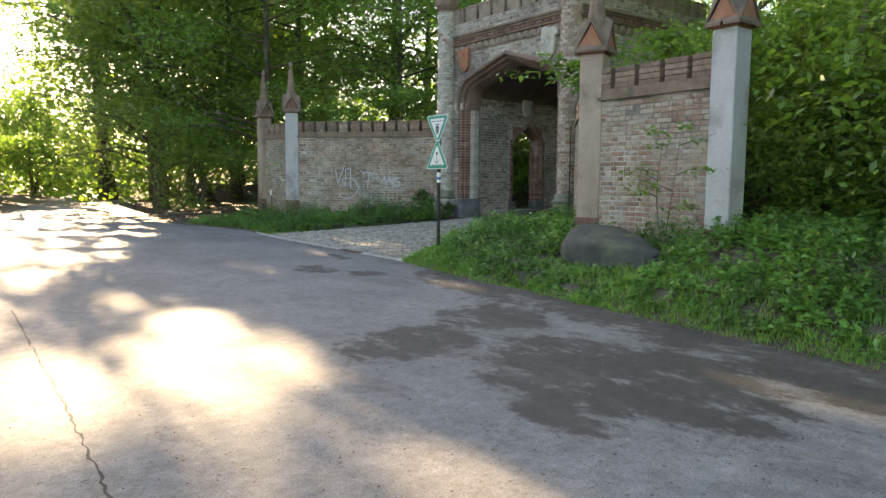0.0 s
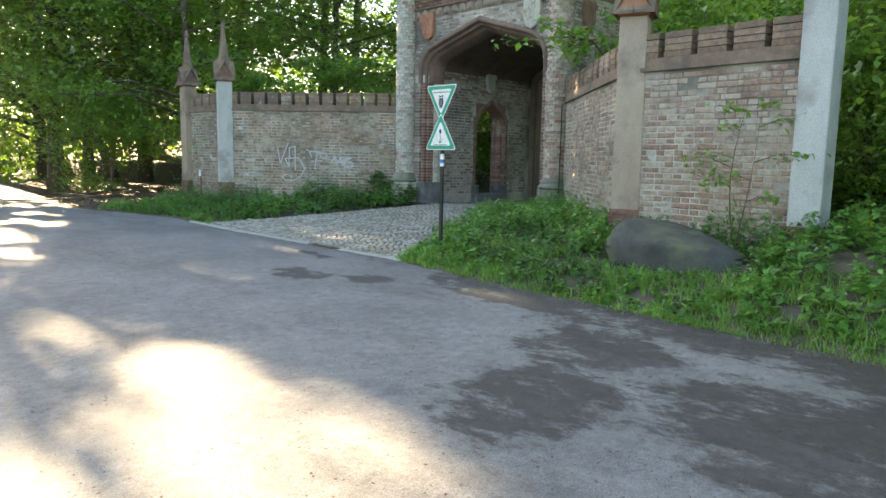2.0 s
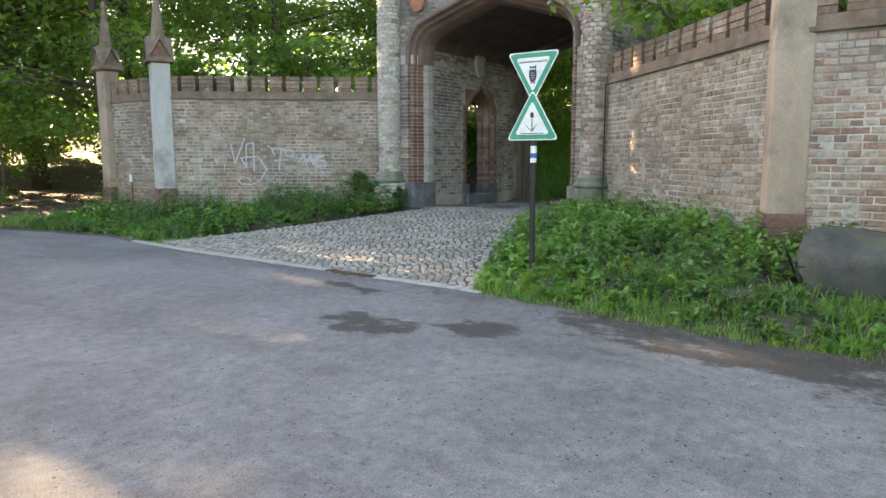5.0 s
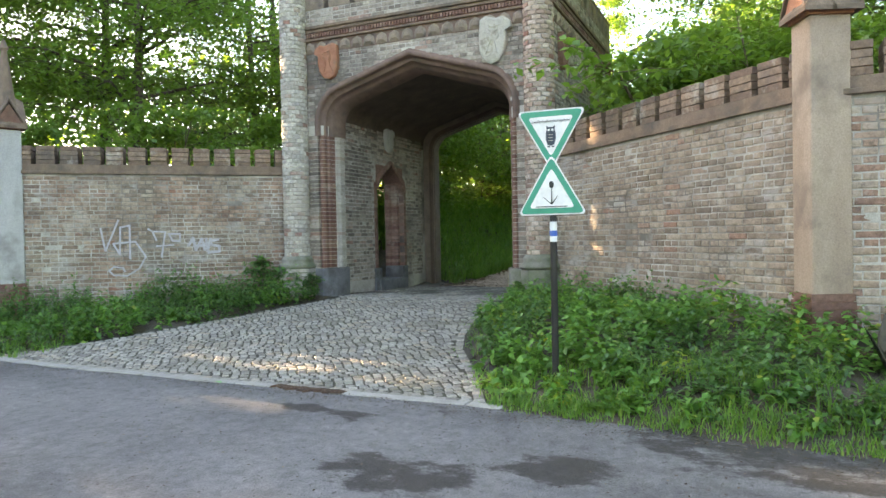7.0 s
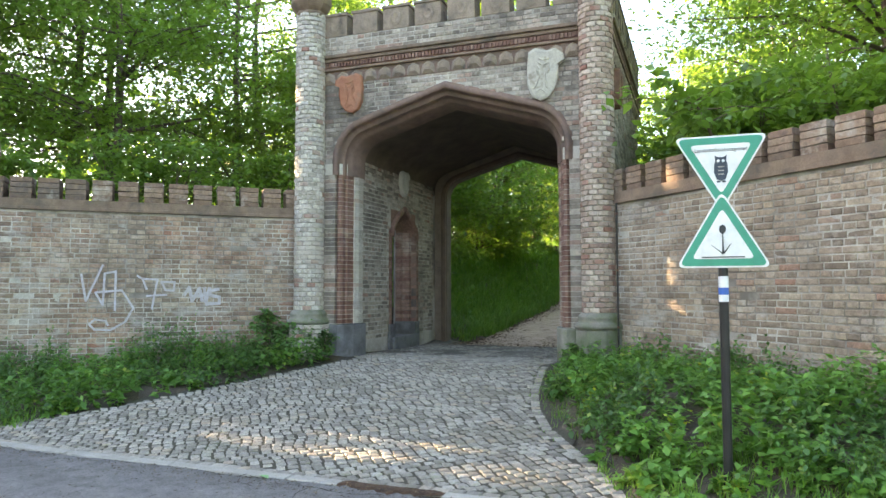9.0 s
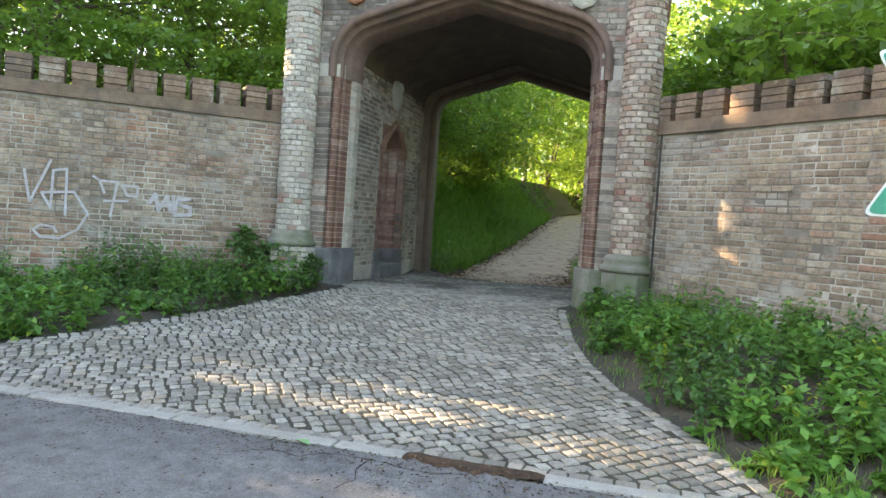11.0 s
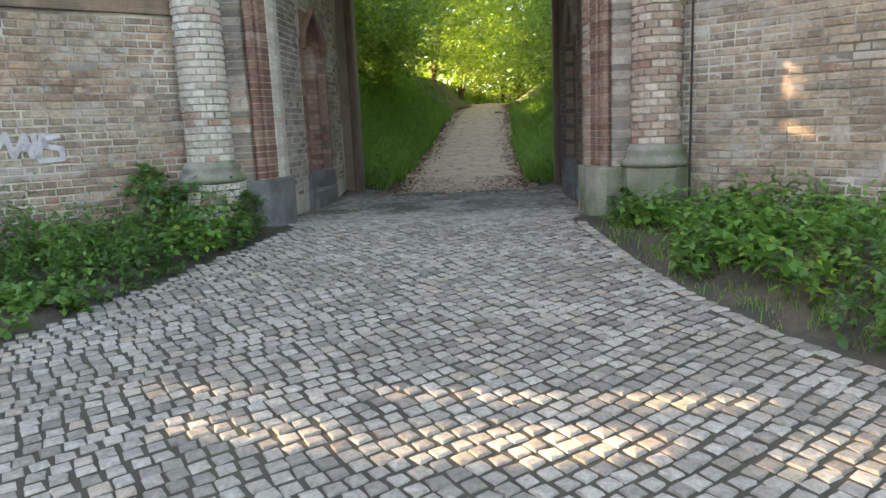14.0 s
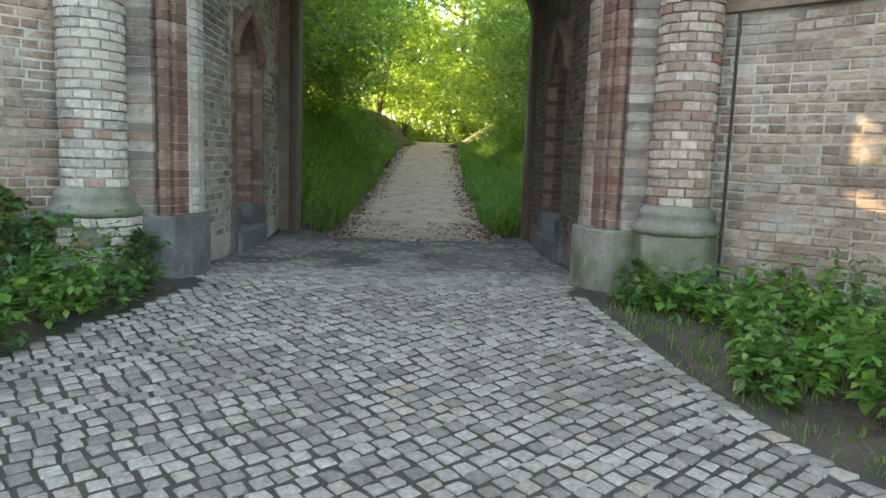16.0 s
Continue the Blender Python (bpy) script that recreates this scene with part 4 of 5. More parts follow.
# ---- trees ----
def grow(seed, tall, girth, clear, spread, leaves, leaf, mat, layered=0.5, lean=0.0, stems=1, name="tree", label="", category="tree", fork=26, place=None):
    """A tree: trunk and limbs in one mesh, the crown's leaves in another."""
    r, rng = random.Random(seed), np.random.default_rng(seed)
    t = thing(name, label, category)
    wood, tips = Shape(), []
    for q in range(stems):
        bow = Vector((r.uniform(-1, 1), r.uniform(-1, 1), 0)) * 0.05 * tall
        top = Vector((lean * tall, r.uniform(-0.04, 0.04) * tall, tall)) + (Vector((r.uniform(-1, 1), r.uniform(-1, 1), 0)) * spread * 0.5 if stems > 1 else Vector())
        pts, n = [], 9
        for k in range(n):
            f = k / (n - 1)
            pts.append(top * f * 0.93 + bow * math.sin(f * math.pi) - Vector((0, 0, 0.3 * (k == 0))))
        g = girth if stems == 1 else girth * r.uniform(0.6, 1)
        wood.tube(pts, [g * (1.35 if k == 0 else 1) * (1 - 0.88 * k / (n - 1)) for k in range(n)], 9)
        for k in range(fork if stems == 1 else max(5, fork // stems)):
            f = clear + (0.98 - clear) * (k + r.random()) / (fork if stems == 1 else max(5, fork // stems))
            f = min(f, 0.97)
            i = min(int(f * (n - 1)), n - 2)
            base = pts[i].lerp(pts[i + 1], f * (n - 1) - i)
            az = r.uniform(0, 2 * math.pi)
            reach = spread * (0.35 + 0.75 * math.sin(math.pi * min(1, (f - clear) / (1 - clear) * 0.8 + 0.22))) * r.uniform(0.7, 1.1)
            up = r.uniform(-0.05, 0.55) * (1.2 - layered)
            d = Vector((math.cos(az), math.sin(az), up))
            end = base + d * reach
            knee = base.lerp(end, 0.5) + Vector((0, 0, reach * 0.10))
            rr = max(0.008, g * 0.38 * (1 - f * 0.7))
            wood.tube([base, knee, end], [rr, rr * 0.6, rr * 0.15], 5)
            for b in range(5):
                s0 = base.lerp(end, 0.3 + 0.15 * b)
                side = Vector((-d.y, d.x, 0)) * (1 if b % 2 else -1) * reach * r.uniform(0.2, 0.45) + d * reach * 0.15
                e = s0 + side + Vector((0, 0, r.uniform(-0.1, 0.15) * reach))
                wood.tube([s0, s0.lerp(e, 0.5) + Vector((0, 0, 0.03 * reach)), e], [rr * 0.3, rr * 0.2, 0.004], 3)
                tips.append((s0, e, reach))
            tips.append((knee, end, reach))
    part("trunk", wood, M["bark" if girth > 0.06 else "twig"], t, smooth=True)
    per = max(1, leaves // len(tips))
    chunks = []
    for s0, e, reach in tips:
        f = rng.uniform(0.1, 1.12, per)[:, None]
        thick = 0.16 * reach * (1 - 0.72 * layered)
        p = np.array(s0) * (1 - f) + np.array(e) * f + rng.normal(0, 1, (per, 3)) * np.array((0.15 * reach, 0.15 * reach, thick))
        chunks.append(p)
    p = np.concatenate(chunks)
    if place:
        spot = np.array((place[0], place[1], rough_ground(place[0], place[1])))
        p = p[~in_gap(p + spot, leaf)]
    part("crown", quads("crown", leaf_array(rng, p, leaf, 0.35 if layered > 0.6 else 0.6), M[mat]), M[mat], t)
    return t


def plant_at(ob, x, y, turn=0.0, size=1.0, sink=0.05):
    ob.matrix_basis = pose(x, y, rough_ground(x, y) - sink, 0, 0, turn) @ Matrix.Scale(size, 4)
    return ob


def repeat(ob, x, y, turn=0.0, size=1.0):
    c = copy_thing(ob, Matrix())
    c.matrix_basis = pose(x, y, rough_ground(x, y) - 0.05, 0, 0, turn) @ Matrix.Scale(size, 4)
    return c


# Where the sun finds gaps in the wood: stretches of ground (x0, y0, x1, y1, half width) and spots (x, y, z, radius)
GAPS = [(8.05, 14.9, 7.95, 13.9, 0.3), (7.95, 13.9, 7.75, 12.0, 0.42), (7.75, 12.0, 7.3, 10.6, 0.32), (7.24, 14.8, 7.24, 15.2, 0.18), (4.35, 11.2, 4.4, 11.9, 0.14), (5.88, 7.35, 5.86, 7.75, 0.13),
        (4.92, 1.8, 4.86, 2.6, 0.13), (6.1, 12.4, 6.08, 13.1, 0.16), (1.7, 5.0, 2.2, 5.6, 0.2), (2.1, 6.8, 2.3, 8.0, 0.3), (2.5, 6.0, 2.7, 6.6, 0.12)]
SPOTS = [(11.4, 10.42, 3.22, 0.16), (11.55, 10.6, 1.9, 0.17), (11.2, 10.23, 1.25, 0.18), (8.4, 7.5, 3.8, 0.15), (12.9, 12.1, 0.8, 0.35)]


def in_gap(p, size):
    """Which of the points would shade one of the sunny patches."""
    d = np.array(SUN_DIR)
    q = p - d * ((p[:, 2] - 0.15) / d[2])[:, None]
    hit = np.zeros(len(p), bool)
    for x0, y0, x1, y1, w in GAPS:
        a, b = np.array((x0, y0)), np.array((x1, y1))
        t = np.clip(((q[:, :2] - a) @ (b - a)) / ((b - a) @ (b - a)), 0, 1)
        hit |= np.linalg.norm(q[:, :2] - a - t[:, None] * (b - a), axis=1) < w + size * 0.3
    for x, y, z, w in SPOTS:
        c = np.array((x, y, z))
        hit |= np.linalg.norm(np.cross(p - c, d), axis=1) < w + size * 0.3
    u, v = q[:, 0], q[:, 1]
    wave = np.sin(u * 6.3 + 1.8 * np.sin(v * 0.9)) + np.sin(v * 1.9 + u * 1.7) + 0.8 * np.sin(v * 4.3 - u * 3.1) + 0.5 * np.sin(u * 13 + v)
    far = (u > -1) & (u < 9) & ((u < 5.5) | (v > 24)) & (u < np.interp(v, (13.5, 17, 20, 24, 27), (2.6, 3.6, 5.4, 6, 9))) & (v > 13) & (v < 34) & (wave > 1.05)
    fine = np.sin(u * 3.6 + 0.8 * np.sin(v * 0.9)) + 0.8 * np.sin(u * 7.9 + v * 1.3) + 0.8 * np.sin(v * 1.5 - u * 0.8) + 0.5 * np.sin(v * 4.9 + u * 3)
    core = ((u - 1.4) / 1.0) ** 2 + ((v - 6.6) / 1.6) ** 2 + 0.25 * np.sin(v * 2.7 + u) + 0.2 * np.sin(u * 5 - v)
    big = (u > -4) & (u < 2.7) & (v > 0.5) & (v < 10.2) & (fine + 0.4 * np.sin(u * 17 + 2 * np.sin(v)) > np.where(core < 0.8, 0.3, 1.9))
    lit = np.sin(u * 0.9 + 1.3 * np.sin(v * 0.5)) + np.sin(v * 0.8 - u * 0.35) + 0.7 * np.sin(u * 2.3 + v * 1.1)
    wood = (p[:, 2] > 4) & (u > -6) & (u < 50) & (v > 27) & (v < 62) & (lit > 0.8)
    track = (p[:, 2] > 5) & (u > 19) & (u < 64) & (v > 6) & (v < 25) & (lit > 0.5)
    litter = (u > 6.2) & (u < 11) & (v > 22.5) & (v < 40) & (wave > 0.1) & (p[:, 2] > 0.8)
    return hit | far | big | wood | track | litter


def shading(quad):
    """Which of the leaves stand before a sunny patch, by corners and middles."""
    hit = np.zeros(len(quad), bool)
    mid = quad.mean(1)
    for k in range(4):
        hit |= in_gap(quad[:, k], 0) | in_gap((quad[:, k] + mid) / 2, 0)
    return hit | in_gap(mid, 0)


beech = plant_at(grow(1, 17, 0.26, 0.14, 4.8, 15000, 0.21, "leaf_light", 0.8, name="beech_tree", label="beech tree with bright young layered foliage", fork=30), 27, 27)
chestnut = plant_at(grow(2, 15, 0.3, 0.12, 5.2, 17000, 0.25, "leaf_dark", 0.5, name="chestnut_tree", label="horse chestnut with dark hanging foliage", fork=28), 8.2, 32.0, 40)
maple = plant_at(grow(3, 15, 0.24, 0.13, 5.4, 21000, 0.17, "leaf", 0.9, name="maple_tree", label="maple tree with dark layered boughs", fork=24), 18.2, 28.8, 80)
oak = plant_at(grow(4, 20, 0.56, 0.3, 6.0, 12000, 0.25, "leaf", 0.4, name="oak_tree", label="old oak with a thick furrowed trunk", fork=34), 12.9, 5.4, 10)
hazel = plant_at(grow(5, 5.0, 0.05, 0.08, 2.3, 11000, 0.15, "leaf", 0.6, stems=6, name="hazel_bush", label="dense hazel bush with broad green leaves", category="bush", fork=54), 11.2, 3.2)
beechling = plant_at(grow(6, 6.0, 0.06, 0.06, 2.6, 10000, 0.16, "leaf_light", 0.85, stems=4, name="beech_bush", label="young beech with light green layered sprays", category="bush", fork=52), 25, 19)

candles = []
crown = [c for c in chestnut.children if c.name.startswith("crown")][0]
for k in range(0, len(crown.data.vertices), 4 * 150):
    v = crown.data.vertices[k].co
    for j in range(26):
        f = j / 26
        a = j * 2.4
        candles.append((v.x + 0.07 * (1 - f) * math.cos(a), v.y + 0.07 * (1 - f) * math.sin(a), v.z + 0.05 + 0.24 * f))
part("blossom", quads("blossom", leaf_array(np.random.default_rng(5), np.array(candles), 0.05, 0.8, 0.9), M["blossom"]), M["blossom"], chestnut, "white flower candles")

for kind, spots in (
        (beech, [(33, 24, 50, 1.0), (42, 21.5, 130, 1.1), (36, 5.5, 20, 1.0), (48, 6, 200, 1.1), (53, 21.5, 270, 1.0), (62, 10.5, 20, 1.2), (58, 6, 0, 1.1), (66, 20, 50, 1.2), (60, 28, 77, 1.1), (44, 33, 10, 1.1)]),
        (chestnut, [(11, 44, 200, 1.1), (22, 52, 10, 1.1), (-8, 40, 60, 1.1), (-13, 26, 0, 1.1), (-16, 50, 60, 1.2)]),
        (maple, [(14.6, 30.6, 0, 1.0), (16.2, 5.2, 200, 0.9), (20.5, 2.0, 20, 1.0), (11.2, 26.3, 0, 0.9), (12.0, 33.0, 30, 1.1), (15.5, 24.5, 140, 0.85), (22.5, 32.0, 70, 1.1), (20.5, 24.0, 250, 0.8), (14.0, 38.0, 10, 1.2), (20.5, 40.0, 50, 1.2), (24, 4.5, 90, 1.0), (17.2, 6.8, 30, 0.75), (16, 1.5, 300, 1.0), (33, 1, 130, 1.1), (11.0, 37, 45, 1.0), (17, 46, 0, 1.1), (-6, 64, 0, 1.3), (12, 68, 90, 1.3), (25, 66, 180, 1.3)]),
        (oak, [(35, 21, 120, 0.9), (9.5, 50, 0, 0.9)]),
        (hazel, [(10.7, 4.9, 60, 0.55), (12.6, 1.2, 130, 1.1), (14.3, 8.5, 20, 0.9), (17.6, 10.6, 70, 0.6), (9.8, 1.2, 250, 0.9), (12, -1.6, 20, 1.2), (9.5, -3, 90, 1.0), (11, 22.5, 30, 0.8), (13.0, 20.5, 90, 0.9), (8.6, 27.5, 10, 0.8), (8.3, -6, 0, 1.1), (-6.5, 30, 0, 0.9), (-4, 37, 70, 1.0), (20.5, 17.9, 30, 1.0), (25.5, 17.5, 140, 1.1), (26, 10.2, 60, 0.8), (12.5, 47, 10, 1.3), (2.0, 47, 80, 1.4), (6.0, 58, 200, 1.6)]),
        (beechling, [(21.5, 18.3, 60, 0.8), (28, 17.9, 10, 1.0), (34, 17.2, 200, 1.2), (23, 9.8, 130, 0.7), (28.5, 9.9, 70, 0.9), (34, 9.6, 0, 1.1), (40, 9.4, 150, 1.3), (46, 16.4, 30, 1.4), (40, 16.9, 250, 1.3), (54, 15.2, 0, 1.4), (60, 12.2, 40, 1.5), (18.6, 18.9, 210, 0.9), (15.6, 19.2, 100, 0.8), (47, 9.6, 0, 1.0), (20, 22, 0, 1.1), (15, 11.2 - 2, 90, 0.9)])):
    for x, y, turn, size in spots:
        repeat(kind, x, y, turn, size)


def thin_out(t):
    """Takes from a tree's crown the leaves that stand before the sunny gaps."""
    m = np.array(t.matrix_basis)
    for crown in [c for c in t.children if c.name.startswith("crown")]:
        co = np.empty(len(crown.data.vertices) * 3, np.float32)
        crown.data.vertices.foreach_get("co", co)
        q = co.reshape(-1, 4, 3)
        bad = shading(q @ m[:3, :3].T + m[:3, 3])
        if bad.any():
            crown.data = quads("crown", q[~bad], crown.data.materials[0])


def behind_wall(t):
    """Takes away the leaves that would stick through the south diagonal wall."""
    m = np.array(t.matrix_basis)
    a, b = np.array(at(*P1[R], R)), np.array(at(*PC, R))
    nrm = np.array((-(b - a)[1], (b - a)[0])) / np.linalg.norm(b - a)
    for crown in [c for c in t.children if c.name.startswith("crown")]:
        co = np.empty(len(crown.data.vertices) * 3, np.float32)
        crown.data.vertices.foreach_get("co", co)
        q = co.reshape(-1, 4, 3)
        w = q @ m[:3, :3].T + m[:3, 3]
        front = (((w[:, :, :2] - a) @ nrm) > -0.05).any(1) & (w[:, :, 2].min(1) < 3.42)
        into_gate = (w[:, :, 1].max(1) > Y0 - 2.55) & (w[:, :, 0].max(1) > 11.6)
        crown.data = quads("crown", q[~(front | into_gate)], crown.data.materials[0])


for x, y, turn, size in ((14.2, 9.2, 10, 0.98), (12.9, 7.7, 100, 0.9), (11.7, 6.5, 220, 0.8)):
    behind_wall(repeat(hazel, x, y, turn, size))
def clear_gate(t):
    """Takes away the leaves that would hang inside the gatehouse."""
    m = np.array(t.matrix_basis)
    for crown in [c for c in t.children if c.name.startswith("crown")]:
        co = np.empty(len(crown.data.vertices) * 3, np.float32)
        crown.data.vertices.foreach_get("co", co)
        q = co.reshape(-1, 4, 3)
        w = (q @ m[:3, :3].T + m[:3, 3]).mean(1)
        bad = (w[:, 0] > 11.9) & (w[:, 0] < 17.6) & (abs(w[:, 1] - Y0) < 2.75) & (w[:, 2] < 6.6)
        if bad.any():
            crown.data = quads("crown", q[~bad], crown.data.materials[0])


for t in [o for o in scene.objects if o.parent is None and (o.name.split(".")[0].endswith("_tree") or o.name.split(".")[0].endswith("_bush"))]:
    if 9 < t.matrix_basis.translation.x < 23 and 5 < t.matrix_basis.translation.y < 23:
        clear_gate(t)
    if t.matrix_basis.translation.y > 15 and t.matrix_basis.translation.x < 70:
        thin_out(t)

leaning = plant_at(grow(41, 11, 0.22, 0.45, 3.0, 3500, 0.26, "leaf_dark", 0.5, lean=-0.55, name="leaning_tree", label="dark trunk leaning over the road's edge", fork=16), 11.0, 33.5, 20)
thin_out(leaning)

# tall wood along the far side, which keeps the low sun off the forecourt
def far_wood(name, n, x0, x1, y0, y1, z0, z1, leaf, mat, label, sunny=True, thin=None):
    q = np.random.default_rng(len(name) + n)
    p = np.stack([q.uniform(x0, x1, n), q.uniform(y0, y1, n), q.uniform(z0, z1, n)], 1)
    top = z1 - (z1 - z0) * 0.22 * (1 + np.sin(p[:, 0] * 0.45 + p[:, 1] * 0.2) * np.sin(p[:, 0] * 0.17 + 2))
    p = p[p[:, 2] < np.maximum(top, thin or 0)]
    leaves = leaf_array(q, p, leaf, 0.8, 0.7)
    if sunny:
        leaves = leaves[~shading(leaves)]
    return tagged(part(name, quads(name, leaves, M[mat]), M[mat]), label, "woodland", kind="stuff")


far_wood("distant_canopy", 30000, -32, 40, 76, 94, 17.5, 34, 0.95, "leaf", "distant tall tree crowns", thin=31)
far_wood("distant_thicket", 24000, -40, 60, 62, 96, 0, 15, 0.8, "leaf", "distant sunlit thicket")
far_wood("east_wood", 17000, 68, 92, -20, 50, 0, 22, 0.95, "leaf_light", "distant beech wood beyond the track", False)
far_wood("track_end", 12000, 55, 68, 0, 26, 0.5, 10, 0.4, "leaf_light", "sunlit thicket where the track bends", False)
far_wood("sunlit_thicket", 24000, 6, 48, 38, 56, 0.3, 16, 0.4, "leaf_light", "young trees lit yellow by the low sun")
far_wood("road_end_thicket", 15000, -18, 12, 54, 66, 0.2, 14, 0.5, "leaf", "bushes where the road bends away")
far_wood("south_wood", 9000, 14, 75, -30, -8, 0, 22, 0.9, "leaf", "wood south of the track", False)
far_wood("north_wood", 3000, 24, 75, 36, 60, 0, 20, 0.9, "leaf", "wood north of the track", False)
far_wood("west_wood", 7000, -45, -22, -30, 75, 0, 22, 1.1, "leaf", "wood on the other side of the road", True)
far_wood("rear_wood", 5000, -22, 14, -45, -25, 0, 20, 1.1, "leaf", "wood along the road", False)

# ---- undergrowth ----
rng = np.random.default_rng(77)


def scatter(n, box, ok):
    x0, x1, y0, y1 = box
    p = np.stack([rng.uniform(x0, x1, n), rng.uniform(y0, y1, n)], 1)
    return [(x, y) for x, y in p if ok(x, y)]


def front_of_walls(x, y, gap=0.12):
    """Between the carriageway and the forecourt walls."""
    o = abs(y - Y0)
    if o < 2.72:
        limit = 12.0
    elif o < 6.2:
        w = P1[1 if y > Y0 else -1][0]
        limit = 12.25 - (o - 2.56) * (12.25 - w) / 3.64
    elif o < 8.9:
        limit = P1[1 if y > Y0 else -1][0] - 0.05
    else:
        return x > edge(y) + 0.1
    return edge(y) + 0.1 < x < limit - gap


def verge(x, y):
    bare = (0.1 if y > Y0 else -0.06) - 0.5 * smooth(8.2, 9.6, x) * (y < Y0) * (0.55 + 0.45 * math.sin(x * 3.0))
    return front_of_walls(x, y) and (apron(x, y) < bare or y > 19)


def lushness(x, y):
    """How tall the plants stand: patches, low along the road and round the boulder."""
    low = 1 - 0.72 * smooth(1.5, 0.75, math.hypot((x - 7.25) / 0.8, (y - 6.35) / 1.0))
    patch = 0.8 + 0.55 * noise.noise((x * 1.1, y * 1.1, 5)) + 0.3 * noise.noise((x * 3.1, y * 3.1, 9))
    return max(0.2, patch) * low * (0.28 + 0.72 * smooth(0.05, 1.7, x - edge(y)))


def herbs(name, spots, tall, leaf, mat, label, levels=5, ring=4, low=0.15, hang=0.2, ratio=0.6):
    """Plants with whorls of leaves up a stem, the top ones smaller."""
    at_p, size = [], []
    for x, y in spots:
        h = tall * rng.uniform(0.7, 1.2) * lushness(x, y)
        g = rough_ground(x, y)
        lx, ly = rng.normal(0, 0.18, 2)
        for q in range(levels):
            f = low + (1 - low) * q / (levels - 1)
            k = ring if q < levels - 1 else ring - 1
            for _ in range(k):
                at_p.append((x + lx * h * f, y + ly * h * f, g + h * f + rng.normal(0, 0.012)))
                size.append(leaf * (1.15 - 0.5 * f) * rng.uniform(0.7, 1.25))
    at_p = np.array(at_p)
    n = len(at_p)
    unit = leaf_array(rng, np.zeros((n, 3)), 1.0, 0.3, ratio, hang)
    ob = part(name, quads(name, unit * np.array(size)[:, None, None] + at_p[:, None, :], M[mat]), M[mat])
    return tagged(ob, label, "plants", kind="stuff")


def blades(name, spots, tall, label, per=14, wide=0.006):
    base = []
    for x, y in spots:
        g = rough_ground(x, y) - 0.01
        k = per
        base.append(np.stack([x + rng.normal(0, 0.05, k), y + rng.normal(0, 0.05, k), np.full(k, g)], 1))
    b = np.concatenate(base)
    n = len(b)
    a = rng.uniform(0, 2 * np.pi, n)
    h = tall * rng.uniform(0.4, 1.2, n)
    d = np.stack([np.cos(a), np.sin(a), np.zeros(n)], 1)
    s = np.stack([-np.sin(a), np.cos(a), np.zeros(n)], 1) * (wide * rng.uniform(0.6, 1.3, n))[:, None]
    mid = b + d * (h * 0.18)[:, None] + np.array((0, 0, 1.0)) * (h * 0.6)[:, None]
    tip = b + d * (h * 0.6)[:, None] + np.array((0, 0, 1.0)) * (h * 0.92)[:, None]
    low = np.stack([b - s, b + s, mid + s * 0.8, mid - s * 0.8], 1)
    high = np.stack([mid - s * 0.8, mid + s * 0.8, tip + s * 0.1, tip - s * 0.1], 1)
    q = np.stack([low, high], 1).reshape(-1, 4, 3)
    ob = part(name, quads(name, q, M["grass"]), M["grass"])
    return tagged(ob, label, "grass", kind="stuff")


def patch_of(x, y):
    return noise.noise((x * 0.75, y * 0.75, 2)) + 0.35 * noise.noise((x * 2.6, y * 2.6, 4))


south = lambda x, y: verge(x, y) and x > edge(y) + 0.1
north = lambda x, y: verge(x, y) and x > edge(y) + 0.15 and y < 21.8
M["elder"] = leaf_material("ground elder leaves", [(0, (0.055, 0.15, 0.03)), (0.5, (0.095, 0.25, 0.055)), (0.96, (0.15, 0.33, 0.07)), (1, (0.3, 0.34, 0.05))], (0.25, 0.52, 0.08), 0.35)
M["pale_herb"] = leaf_material("yellow-green herb leaves", [(0, (0.13, 0.24, 0.04)), (0.7, (0.22, 0.33, 0.05)), (1, (0.45, 0.42, 0.04))], share=0.4)
herbs("nettles_south", scatter(5200, (5.2, 12.3, 0, 12), lambda x, y: south(x, y) and patch_of(x, y) < 0.04), 0.44, 0.085, "herb", "dark nettles on the verge", 5, 4, 0.2, 0.3, 0.5)
herbs("ground_elder_south", scatter(5200, (5.2, 12.3, 0, 12), lambda x, y: south(x, y) and patch_of(x, y) > -0.1), 0.38, 0.11, "elder", "bright ground elder on the verge", 3, 5, 0.4, 0.12, 0.62)
herbs("pale_herbs_south", scatter(1500, (6.0, 11.5, 3, 11.5), lambda x, y: south(x, y) and noise.noise((x * 1.6, y * 1.6, 20)) > 0.32), 0.42, 0.07, "pale_herb", "patches of yellow-green flowering herbs", 4, 4, 0.3)
herbs("nettles_north", scatter(3000, (6.2, 12.3, 15, 22), lambda x, y: north(x, y) and patch_of(x, y) < 0.12), 0.62, 0.085, "herb", "nettles at the foot of the graffiti wall", 6, 4, 0.15, 0.3, 0.5)
herbs("ground_elder_north", scatter(2400, (6.2, 12.3, 15, 22), lambda x, y: north(x, y) and patch_of(x, y) > 0.0), 0.42, 0.11, "elder", "ground elder at the foot of the graffiti wall", 3, 5, 0.4, 0.12, 0.62)
blades("verge_grass", scatter(2600, (4.5, 9.5, -2, 11), lambda x, y: verge(x, y) and x < edge(y) + 1.2), 0.16, "long grass along the road")
blades("edge_grass", scatter(9000, (4.5, 7.6, -2, 10.7), lambda x, y: -0.03 < x - edge(y) < 0.38 and apron(x, y) < -0.05), 0.085, "short dense grass at the road's edge", 9, 0.005)
